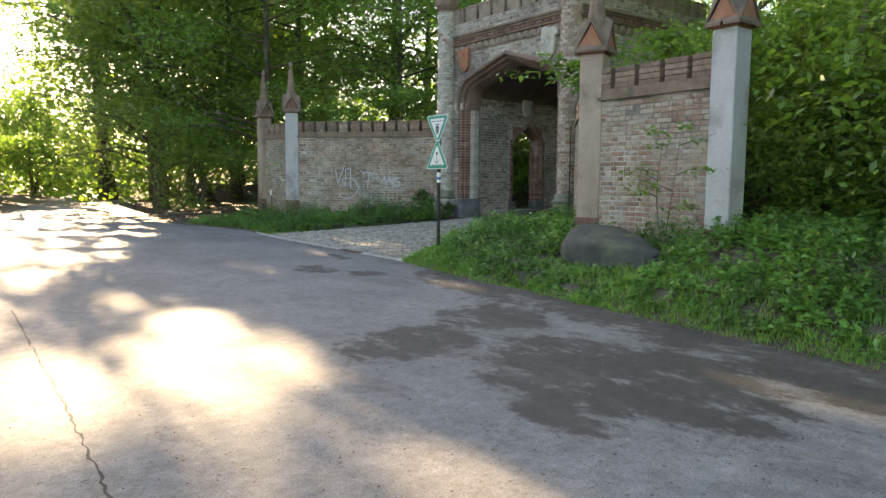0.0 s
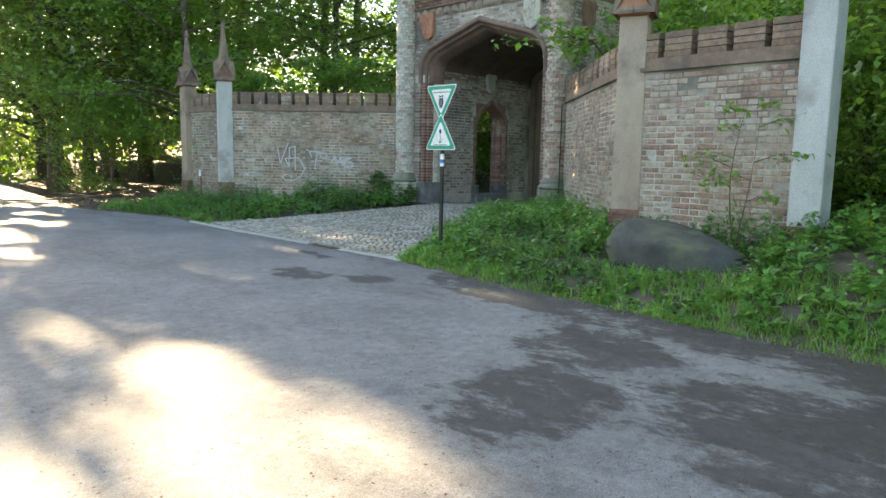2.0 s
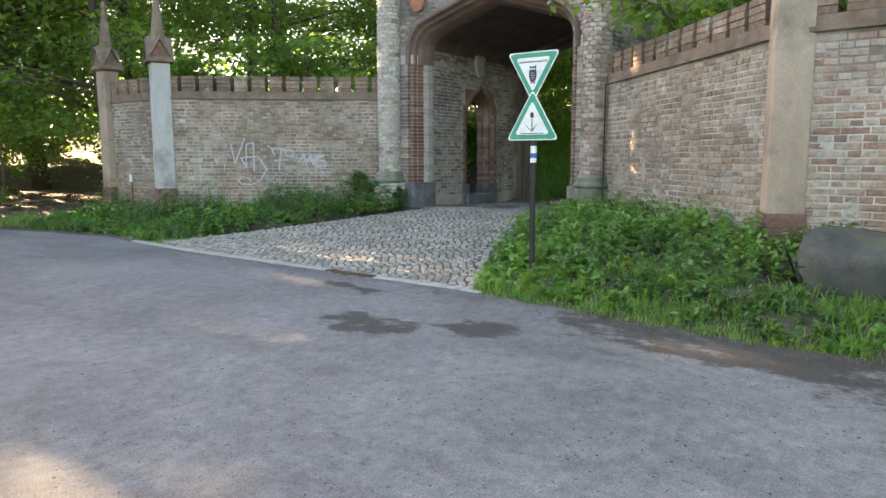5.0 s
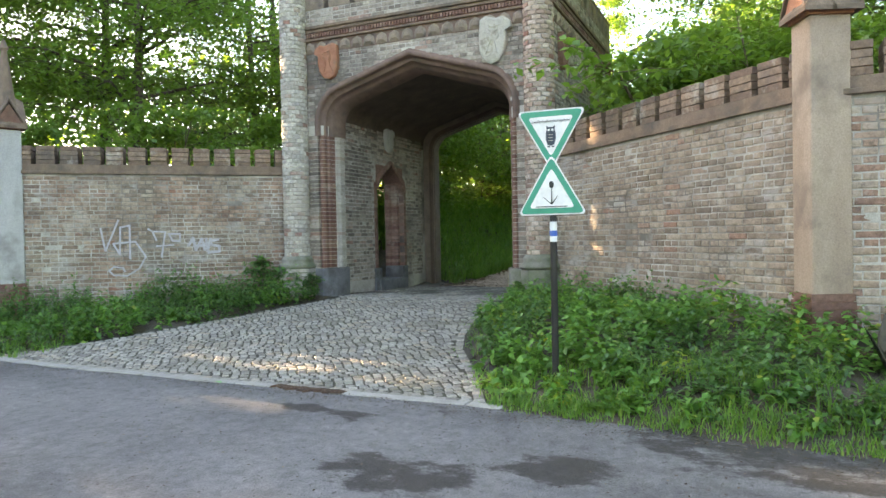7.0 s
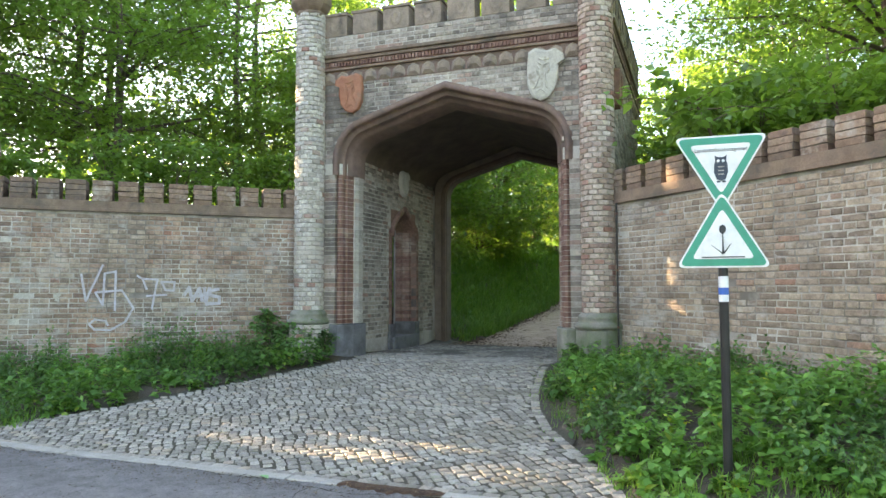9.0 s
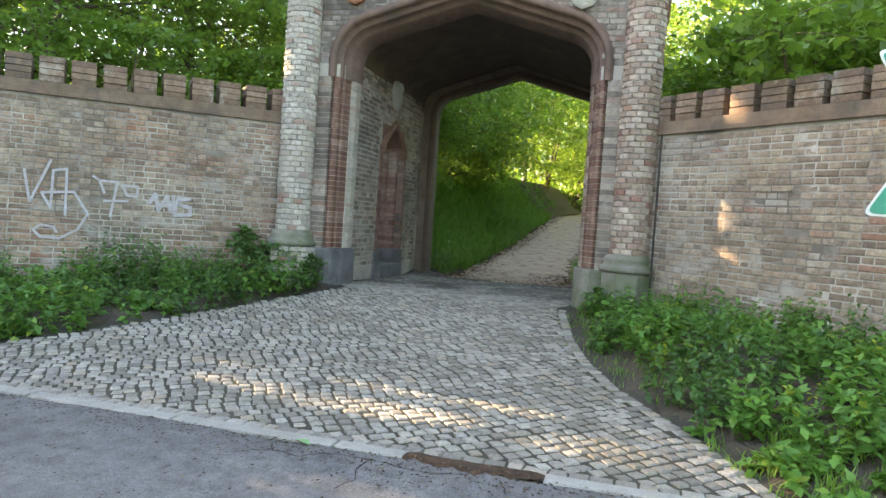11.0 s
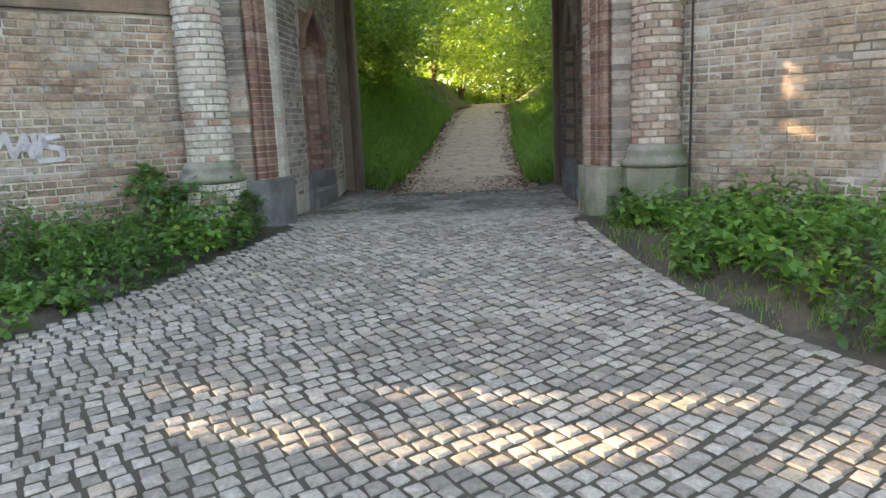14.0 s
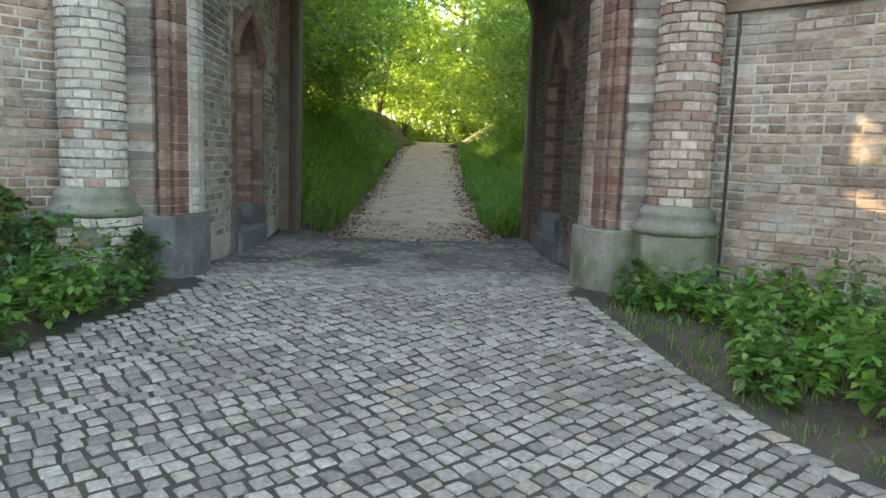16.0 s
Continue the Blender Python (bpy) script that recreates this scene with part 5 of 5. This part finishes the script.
blades("sparse_tufts", scatter(420, (7.2, 12.0, 10.3, 12.4), lambda x, y: front_of_walls(x, y) and -0.9 < apron(x, y) < 0.06), 0.1, "sparse grass on bare soil beside the setts", 9, 0.004)
blades("joint_grass", scatter(700, (6.9, 12.0, 10.3, 18.0), lambda x, y: 0.02 < apron(x, y) < 0.55 and x > edge(y) + 0.25), 0.035, "tiny grass in the paving joints", 7, 0.0035)
blades("verge_grass_north", scatter(420, (6, 9.5, 17, 23), lambda x, y: x > edge(y) + 0.1 and x < edge(y) + 1.5), 0.2, "short grass beside the road")
blades("bank_grass", scatter(12000, (17.3, 34, 8.5, 20), lambda x, y: abs(y - lane(x)) > 1.25), 0.42, "tall grass on the banks of the track", 6, 0.014)
herbs("bank_herbs", scatter(2600, (17.4, 40, 7, 21), lambda x, y: abs(y - lane(x)) > 1.7), 0.45, 0.13, "elder", "herbs on the banks of the track", 3, 4, 0.4)

# ---- sign ----
sx, sy = 7.26, 9.92
sign = thing("nature_reserve_sign", "green and white double-triangle conservation sign on a black post", "sign", at=(sx, sy, rough_ground(sx, sy) - 0.05))
sign.rotation_euler = (0, 0, radians(-88))
part("post", Shape().lathe([(0.032, -0.2), (0.032, 2.44), (0.028, 2.46)], 12), M["post"], sign, smooth=False)


def triangle(side, up, z, y, inset=0.0, depth=0.004):
    """A rounded triangle of that side, its flat edge at height z."""
    hh = side * 0.866
    k = 1 if up else -1
    tri = [(-side / 2, 0), (side / 2, 0), (0, hh * k)]
    cx, cz = 0, hh * k / 3
    f = 1 - inset * 3 / hh
    pts = []
    rad = 0.035 * f
    for i in range(3):
        p, a, b = (Vector(tri[q]) for q in (i, i - 1, (i + 1) % 3))
        p, a, b = (Vector((cx, cz)) + (q - Vector((cx, cz))) * f for q in (p, a, b))
        u, w = (a - p).normalized(), (b - p).normalized()
        s0, s1 = p + u * rad * 1.73, p + w * rad * 1.73
        for q in range(5):
            t = q / 4
            pts.append(s0 * (1 - t) ** 2 + p * 2 * t * (1 - t) + s1 * t ** 2)
    n = len(pts)
    s = Shape()
    s.v = [(q[0], y, z + q[1]) for q in pts] + [(q[0], y + depth, z + q[1]) for q in pts]
    front = tuple(range(n))
    s.f = [front if up else front[::-1], tuple(range(2 * n - 1, n - 1, -1))] + [(i, n + i, n + (i + 1) % n, (i + 1) % n) for i in range(n)]
    return s


upper, lower = 2.51, 1.57
for name, up, z in (("upper_plate", False, upper), ("lower_plate", True, lower)):
    off = -0.04 if up else -0.036
    plate = part(name, triangle(0.63, up, z, off, 0, 0.004), M["white"], sign, "white triangular plate")
    hh = 0.63 * 0.866
    part("border", triangle(0.63, up, z, off - 0.003, 0.012, 0.002), M["green"], plate, "green border")
    part("field", triangle(0.63, up, z, off - 0.006, 0.062, 0.002), M["white"], plate)
text = bpy.data.curves.new("lettering", "FONT")
text.body, text.size, text.align_x, text.extrude = "Landschaftsschutzgebiet", 0.036, "CENTER", 0.0005
text.materials.append(M["ink"])
part("lettering", text, None, sign, m=pose(0, -0.0445, upper - 0.115, 90))


def flat(ring, y=-0.046, d=0.002):
    s = Shape()
    n = len(ring)
    s.v = [(x, y, z) for x, z in ring] + [(x, y + d, z) for x, z in ring]
    s.f = [tuple(range(n)), tuple(range(2 * n - 1, n - 1, -1))] + [(i, n + i, n + (i + 1) % n, (i + 1) % n) for i in range(n)]
    return s


def oval(x, z, a, b, n=16):
    return [(x + a * math.cos(2 * math.pi * k / n), z + b * math.sin(2 * math.pi * k / n)) for k in range(n)]


owl_z = upper - 0.235
part("emblem", flat([(0.0, owl_z - 0.09), (0.03, owl_z - 0.078), (0.046, owl_z - 0.03), (0.044, owl_z + 0.025), (0.036, owl_z + 0.05), (0.04, owl_z + 0.092), (0.018, owl_z + 0.078), (-0.018, owl_z + 0.078), (-0.04, owl_z + 0.092), (-0.036, owl_z + 0.05), (-0.044, owl_z + 0.025), (-0.046, owl_z - 0.03), (-0.03, owl_z - 0.078)]), M["slate"], sign, "dark blue-grey bird emblem")
for k in (-1, 1):
    part("eye", flat(oval(0.016 * k, owl_z + 0.052, 0.011, 0.011, 10), -0.049), M["white"], sign, "white eye")
    part("foot", flat(oval(0.018 * k, owl_z - 0.096, 0.014, 0.007, 8), -0.0465), M["slate"], sign)
for k in range(3):
    part("breast_mark", flat([(-0.022, owl_z + 0.012 - 0.026 * k), (0.022, owl_z + 0.012 - 0.026 * k), (0.018, owl_z + 0.005 - 0.026 * k), (-0.018, owl_z + 0.005 - 0.026 * k)], -0.049), M["shield"], sign)
part("flower_emblem", flat(oval(0, lower + 0.27, 0.022, 0.032), -0.05), M["ink"], sign)
for x0, x1, zt in ((0.0, 0.0, 0.25), (0.0, -0.075, 0.16), (0.0, 0.055, 0.17)):
    part("stem", flat([(x0 - 0.006, lower + 0.095), (x0 + 0.008, lower + 0.095), (x1 + 0.002, lower + zt), (x1 - 0.002, lower + zt)], -0.05), M["ink"], sign)
part("caption_bar", flat([(-0.14, lower + 0.070), (0.14, lower + 0.070), (0.14, lower + 0.078), (-0.14, lower + 0.078)], -0.05), M["ink"], sign)
part("sticker", Shape().lathe([(0.034, 1.33), (0.034, 1.51)], 12), M["white"], sign, "weathered white sticker")
part("blue_mark", Shape().lathe([(0.0345, 1.38), (0.0345, 1.43)], 12), M["blue"], sign, "blue trail mark")

# ---- boulder ----
r = random.Random(12)
bm = bmesh.new()
for k in range(30):
    th, ph = r.uniform(0, 2 * math.pi), math.asin(r.uniform(-0.2, 1) ** 1)
    bm.verts.new((0.55 * math.cos(th) * math.cos(ph) ** 0.6, 1.08 * math.sin(th) * math.cos(ph) ** 0.6 + 0.06, 0.62 * min(0.92, max(-0.4, math.sin(ph) * 1.15)) - 0.05 + 0.1 * math.sin(th)))
bmesh.ops.convex_hull(bm, input=bm.verts)
bmesh.ops.delete(bm, geom=[v for v in bm.verts if not v.link_faces], context="VERTS")
bmesh.ops.bevel(bm, geom=list(bm.edges), offset=0.05, segments=3, affect="EDGES", profile=0.6)
b = bpy.data.meshes.new("boulder")
bm.to_mesh(b)
bm.free()
b.materials.append(M["boulder"])
b.polygons.foreach_set("use_smooth", [True] * len(b.polygons))
ob = part("boulder", b, M["boulder"], m=pose(7.98, 6.42, rough_ground(8.0, 6.4) - 0.16))
tagged(ob, "large dark boulder half buried in the verge", "boulder")

# ---- graffiti ----
A, B = Vector((*at(*P1[L], L), 0)), Vector((*at(*PC, L), 0))
way = (B - A).normalized()
off = Vector((way.y, -way.x, 0))


def ribbon(s, pts, w):
    pts = [A + way * (1.1475 + x * 0.0031) + off * 0.02 + Vector((0, 0, 2.234 - y * 0.00327)) for x, y in pts]
    for a, b in zip(pts, pts[1:]):
        d = (b - a).normalized()
        n = d.cross(off) * w / 2
        k = len(s.v)
        for p in (a - d * w * 0.3, b + d * w * 0.3):
            s.v += [tuple(p - n), tuple(p + n), tuple(p - n - off * 0.003), tuple(p + n - off * 0.003)]
        s.f += [(k, k + 1, k + 5, k + 4), (k + 2, k + 6, k + 7, k + 3), (k, k + 4, k + 6, k + 2), (k + 1, k + 3, k + 7, k + 5)]


tag_one = [[(85, 105), (108, 230), (180, 60)], [(150, 190), (270, 180)], [(150, 190), (185, 250), (190, 100), (240, 90)], [(240, 90), (240, 275)],
           [(270, 180), (325, 265), (290, 330), (220, 370), (150, 365), (125, 340), (150, 318), (200, 325), (210, 345)],
           [(340, 110), (365, 125), (385, 175)], [(365, 125), (435, 128), (412, 270)], [(385, 208), (480, 203)], [(455, 140), (475, 180), (515, 182), (518, 140), (455, 140)]]
tag_two = [[(565, 205), (590, 165), (605, 235)], [(605, 235), (640, 170), (655, 235)], [(612, 210), (655, 205)], [(665, 170), (672, 240), (690, 170)], [(735, 175), (690, 185), (695, 205), (740, 215), (740, 245), (675, 250)]]
for name, strokes, w in (("graffiti_scrawl", tag_one, 0.032), ("graffiti_tag", tag_two, 0.05)):
    tag_ob = thing(name, "faded white spray-paint scrawl on the brick wall", "graffiti")
    for line in strokes:
        s = Shape()
        ribbon(s, line, w)
        part("stroke", s, M["spray"], tag_ob)

# ---- small things ----
stake = thing("marker_stake", "rusty marker stake with a white tag by the wall", "stake", at=(8.65, 20.75, rough_ground(8.65, 20.75) - 0.05))
part("rod", Shape().lathe([(0.018, -0.1), (0.018, 0.95), (0.012, 0.96)], 8), M["rust"], stake)
part("tag", Shape().box(-0.02, -0.06, 0.84, -0.032, 0.06, 1.0), M["white"], stake, "white tag", bevel=0.006)
pipe = thing("drain_pipe", "thin dark drain pipe in the corner beside the turret", "pipe", at=(11.93, Y0 - 2.72, 0))
part("tube", Shape().lathe([(0.013, 0.7), (0.013, 2.86)], 10), M["post"], pipe)
for z in (1.1, 1.9, 2.7):
    part("clip", Shape().lathe([(0.018, z), (0.018, z + 0.025)], 10), M["rust"], pipe)

sapling = plant_at(grow(31, 2.0, 0.014, 0.3, 0.5, 260, 0.085, "leaf", 0.8, stems=2, name="sapling", label="thin sapling with few leaves before the end wall", category="sapling", fork=10), 8.3, 5.95)
ivy = plant_at(grow(33, 0.95, 0.012, 0.1, 0.4, 900, 0.1, "herb", 0.4, stems=3, name="elder_shoot", label="leafy elder shoot at the foot of the turret", category="shrub", fork=18), 11.75, Y0 + 2.95)
repeat(ivy, 12.0, Y0 - 2.05, 40, 0.45)
repeat(ivy, 11.95, Y0 + 2.0, 140, 0.55)

bough = thing("overhanging_bough", "leafy maple bough leaning over the wall's crenellations", "branch", at=(12.7, 9.3, rough_ground(12.7, 9.3) - 0.05))
line = [(0, 0, 0), (-0.35, 0.2, 1.6), (-0.9, 0.45, 2.75), (-1.5, 0.7, 3.35), (-2.0, 0.85, 3.4)]
wood = Shape().tube(line, [0.045, 0.038, 0.028, 0.018, 0.006], 7)
q = np.random.default_rng(9)
tips = []
for k in range(22):
    f = q.uniform(0.5, 1.0) * 4
    i = min(int(f), 3)
    base = Vector(line[i]).lerp(Vector(line[i + 1]), f - i)
    end = base + Vector((q.normal(-0.15, 0.35), q.normal(0, 0.4), q.normal(0.1, 0.25)))
    wood.tube([base, base.lerp(end, 0.5) + Vector((0, 0, 0.04)), end], [0.009, 0.006, 0.003], 4)
    tips += [tuple(base.lerp(end, w)) for w in q.uniform(0.3, 1.1, 22)]
part("branch", wood, M["twig"], bough, smooth=True)
part("leaves", quads("leaves", leaf_array(q, np.array(tips) + q.normal(0, 0.05, (len(tips), 3)), 0.15, 0.35, 0.7, 0.35), M["leaf"]), M["leaf"], bough)

# fallen branches on the sunny bank beside the road
q = random.Random(6)
for k in range(7):
    x0, y0 = q.uniform(7.0, 8.8), q.uniform(23.5, 29.0)
    a, ln = q.uniform(0, 6.28), q.uniform(1.2, 2.6)
    pts = [(x0 + math.cos(a) * ln * f, y0 + math.sin(a) * ln * f + 0.12 * math.sin(f * 5 + k), rough_ground(x0 + math.cos(a) * ln * f, y0 + math.sin(a) * ln * f) + 0.035 + 0.18 * f * f * (k % 2)) for f in (0, 0.25, 0.5, 0.75, 1)]
    ob = part("fallen_branch", Shape().tube(pts, [0.04, 0.036, 0.03, 0.022, 0.008], 7), M["twig"], smooth=True)
    tagged(ob, "bare brown fallen branch on the litter", "branch", "fallen branches")

# ---- litter on the road ----
n = 3500
x = rng.uniform(16.2, 45, n)
o = np.where(rng.uniform(0, 1, n) < 0.5, -1, 1) * (1.25 - np.abs(rng.normal(0, 0.22, n)))
pt = np.array([(a, lane(a) + b, height(a, lane(a)) + 0.022) for a, b in zip(x, o)])
dead = leaf_array(rng, pt, 0.09, 0.5, 0.7, 0.0)
dead[:, :, 2] = pt[:, None, 2] + np.abs(dead[:, :, 2] - pt[:, None, 2]) * 0.4
M["dead"] = piece("dead leaves", [(0, (0.07, 0.04, 0.025)), (0.6, (0.15, 0.085, 0.05)), (1, (0.26, 0.17, 0.1))], True)
n = 6500
x, y = rng.uniform(6.0, 11.0, n), rng.uniform(21.5, 40, n)
pt = np.array([(a, b, rough_ground(a, b) + 0.01) for a, b in zip(x, y) if a > edge(b) + 0.05])
drift = leaf_array(rng, pt, 0.11, 0.6, 0.75, 0.0)
drift[:, :, 2] = pt[:, None, 2] + np.abs(drift[:, :, 2] - pt[:, None, 2]) * 0.5
dead = np.concatenate([dead, drift])
tagged(part("dead_leaves", quads("dead_leaves", dead, M["dead"]), M["dead"]), "brown dead leaves along the track and the roadside bank", "leaf litter", kind="stuff")

n = 1500
x, y = rng.uniform(15.6, 18.6, n), Y0 - 0.12 + rng.uniform(-1.5, 1.5, n)
pt = np.array([(a, b, height(a, b) + 0.016) for a, b in zip(x, y)])
crumbs = leaf_array(rng, pt, 0.05, 0.5, 0.8, 0.0)
crumbs[:, :, 2] = pt[:, None, 2] + np.abs(crumbs[:, :, 2] - pt[:, None, 2]) * 0.4
tagged(part("passage_litter", quads("passage_litter", crumbs, M["dead"]), M["dead"]), "brown leaf crumbs where the setts meet the track", "litter", kind="stuff")
M["crack"] = plain("dirt-filled crack", (0.03, 0.028, 0.025), 0.9)
M["litter"] = piece("brown litter", [(0, (0.03, 0.022, 0.015)), (0.7, (0.06, 0.04, 0.025)), (1, (0.2, 0.16, 0.11))], True)
M["humus"] = surface("red-brown leaf humus", [(0.3, (0.035, 0.02, 0.013)), (0.7, (0.10, 0.052, 0.028))], 14, (0.22, 0.14, 0.08), 40, (0.6, 0.66), fine=80, bump=1.0, depth=0.02)


def on_road(x, y):
    return height(min(x, edge(y) - 0.001), y) + 0.006


n = 9000
x, y = rng.uniform(-1.5, 6.7, n), rng.uniform(1, 17, n)
near_edge = rng.uniform(0, 1, n) < 0.5
x = np.where(near_edge, np.array([edge(v) for v in y]) - np.abs(rng.normal(0, 0.2, n)) + 0.05, x)
p = np.array([(a, b, on_road(a, b) + 0.002) for a, b in zip(x, y)])
bits = leaf_array(rng, p, 0.023, 0.3, 0.7, 0.0)
bits[:, :, 2] = p[:, None, 2] + np.abs(bits[:, :, 2] - p[:, None, 2]) * 0.35
tagged(part("road_litter", quads("road_litter", bits, M["litter"]), M["litter"]), "dark twigs and leaf bits scattered on the asphalt", "litter", kind="stuff")


def crack(name, pts, w=0.012):
    s, q = Shape(), random.Random(len(pts))
    fine = []
    for a, b in zip(pts, pts[1:]):
        k = max(2, int(math.hypot(b[0] - a[0], b[1] - a[1]) / 0.06))
        fine += [(a[0] + (b[0] - a[0]) * i / k + q.uniform(-0.012, 0.012), a[1] + (b[1] - a[1]) * i / k + q.uniform(-0.012, 0.012)) for i in range(k)]
    fine.append(pts[-1])
    for i, (a, b) in enumerate(fine):
        c, d = fine[max(i - 1, 0)], fine[min(i + 1, len(fine) - 1)]
        t = Vector((d[0] - c[0], d[1] - c[1])).normalized()
        ww = w * q.uniform(0.3, 1.0) / 2
        for sgn in (-1, 1):
            s.v.append((a - t.y * ww * sgn, b + t.x * ww * sgn, on_road(a, b) + 0.0005))
    s.f = [(2 * i, 2 * i + 2, 2 * i + 3, 2 * i + 1) for i in range(len(fine) - 1)]
    return tagged(part(name, s, M["crack"]), "dirt-filled crack in the asphalt", "crack", kind="structure")


for line in ([(6.68, 13.55), (6.58, 13.5), (6.54, 13.31), (6.67, 13.2), (6.68, 12.9), (6.5, 12.92), (6.36, 12.88), (6.2, 12.93)], [(6.68, 12.9), (6.6, 12.54), (6.68, 12.3)], [(6.66, 12.1), (6.5, 12.05)], [(6.6, 13.5), (6.45, 13.7)]):
    crack("crack", line)
crack("crack", [(0.70, 9.5), (0.68, 7.28), (0.67, 5.22), (0.64, 4.04), (0.63, 3.37), (0.60, 1.5)], 0.022)
# humus where the kerb stone is missing
s = Shape()
q = random.Random(8)
for i in range(19):
    yy = 11.86 + 0.90 * i / 18
    for k in range(7):
        xx = edge(yy) - 0.07 + 0.16 * k / 6 + ((0.025 * math.sin(i * 2.9) + 0.02 * math.sin(i * 1.3) + 0.06 * abs(i - 9) / 9) * (1 - k / 6))
        s.v.append((xx, yy, on_road(xx, yy) + (0.012 + 0.008 * q.random()) * (0 < k < 6) * (0 < i < 18)))
for i in range(18):
    s.f += [(i * 7 + k, i * 7 + k + 1, i * 7 + 8 + k, i * 7 + 7 + k) for k in range(6)]
tagged(part("humus", s, M["humus"], smooth=True), "red-brown leaf humus in the kerb gap", "humus", kind="structure")
fallen = Shape().add([(0, 0, 0.004), (0.05, 0.03, 0.02), (0.13, 0, 0.012), (0.05, -0.035, 0.018)], [(0, 1, 2), (0, 2, 3)], pose(6.74, 13.33, on_road(6.74, 13.33), 0, 0, 70))
tagged(part("fallen_leaf", fallen, M["fresh"]), "fresh green leaf lying at the kerb", "leaf")
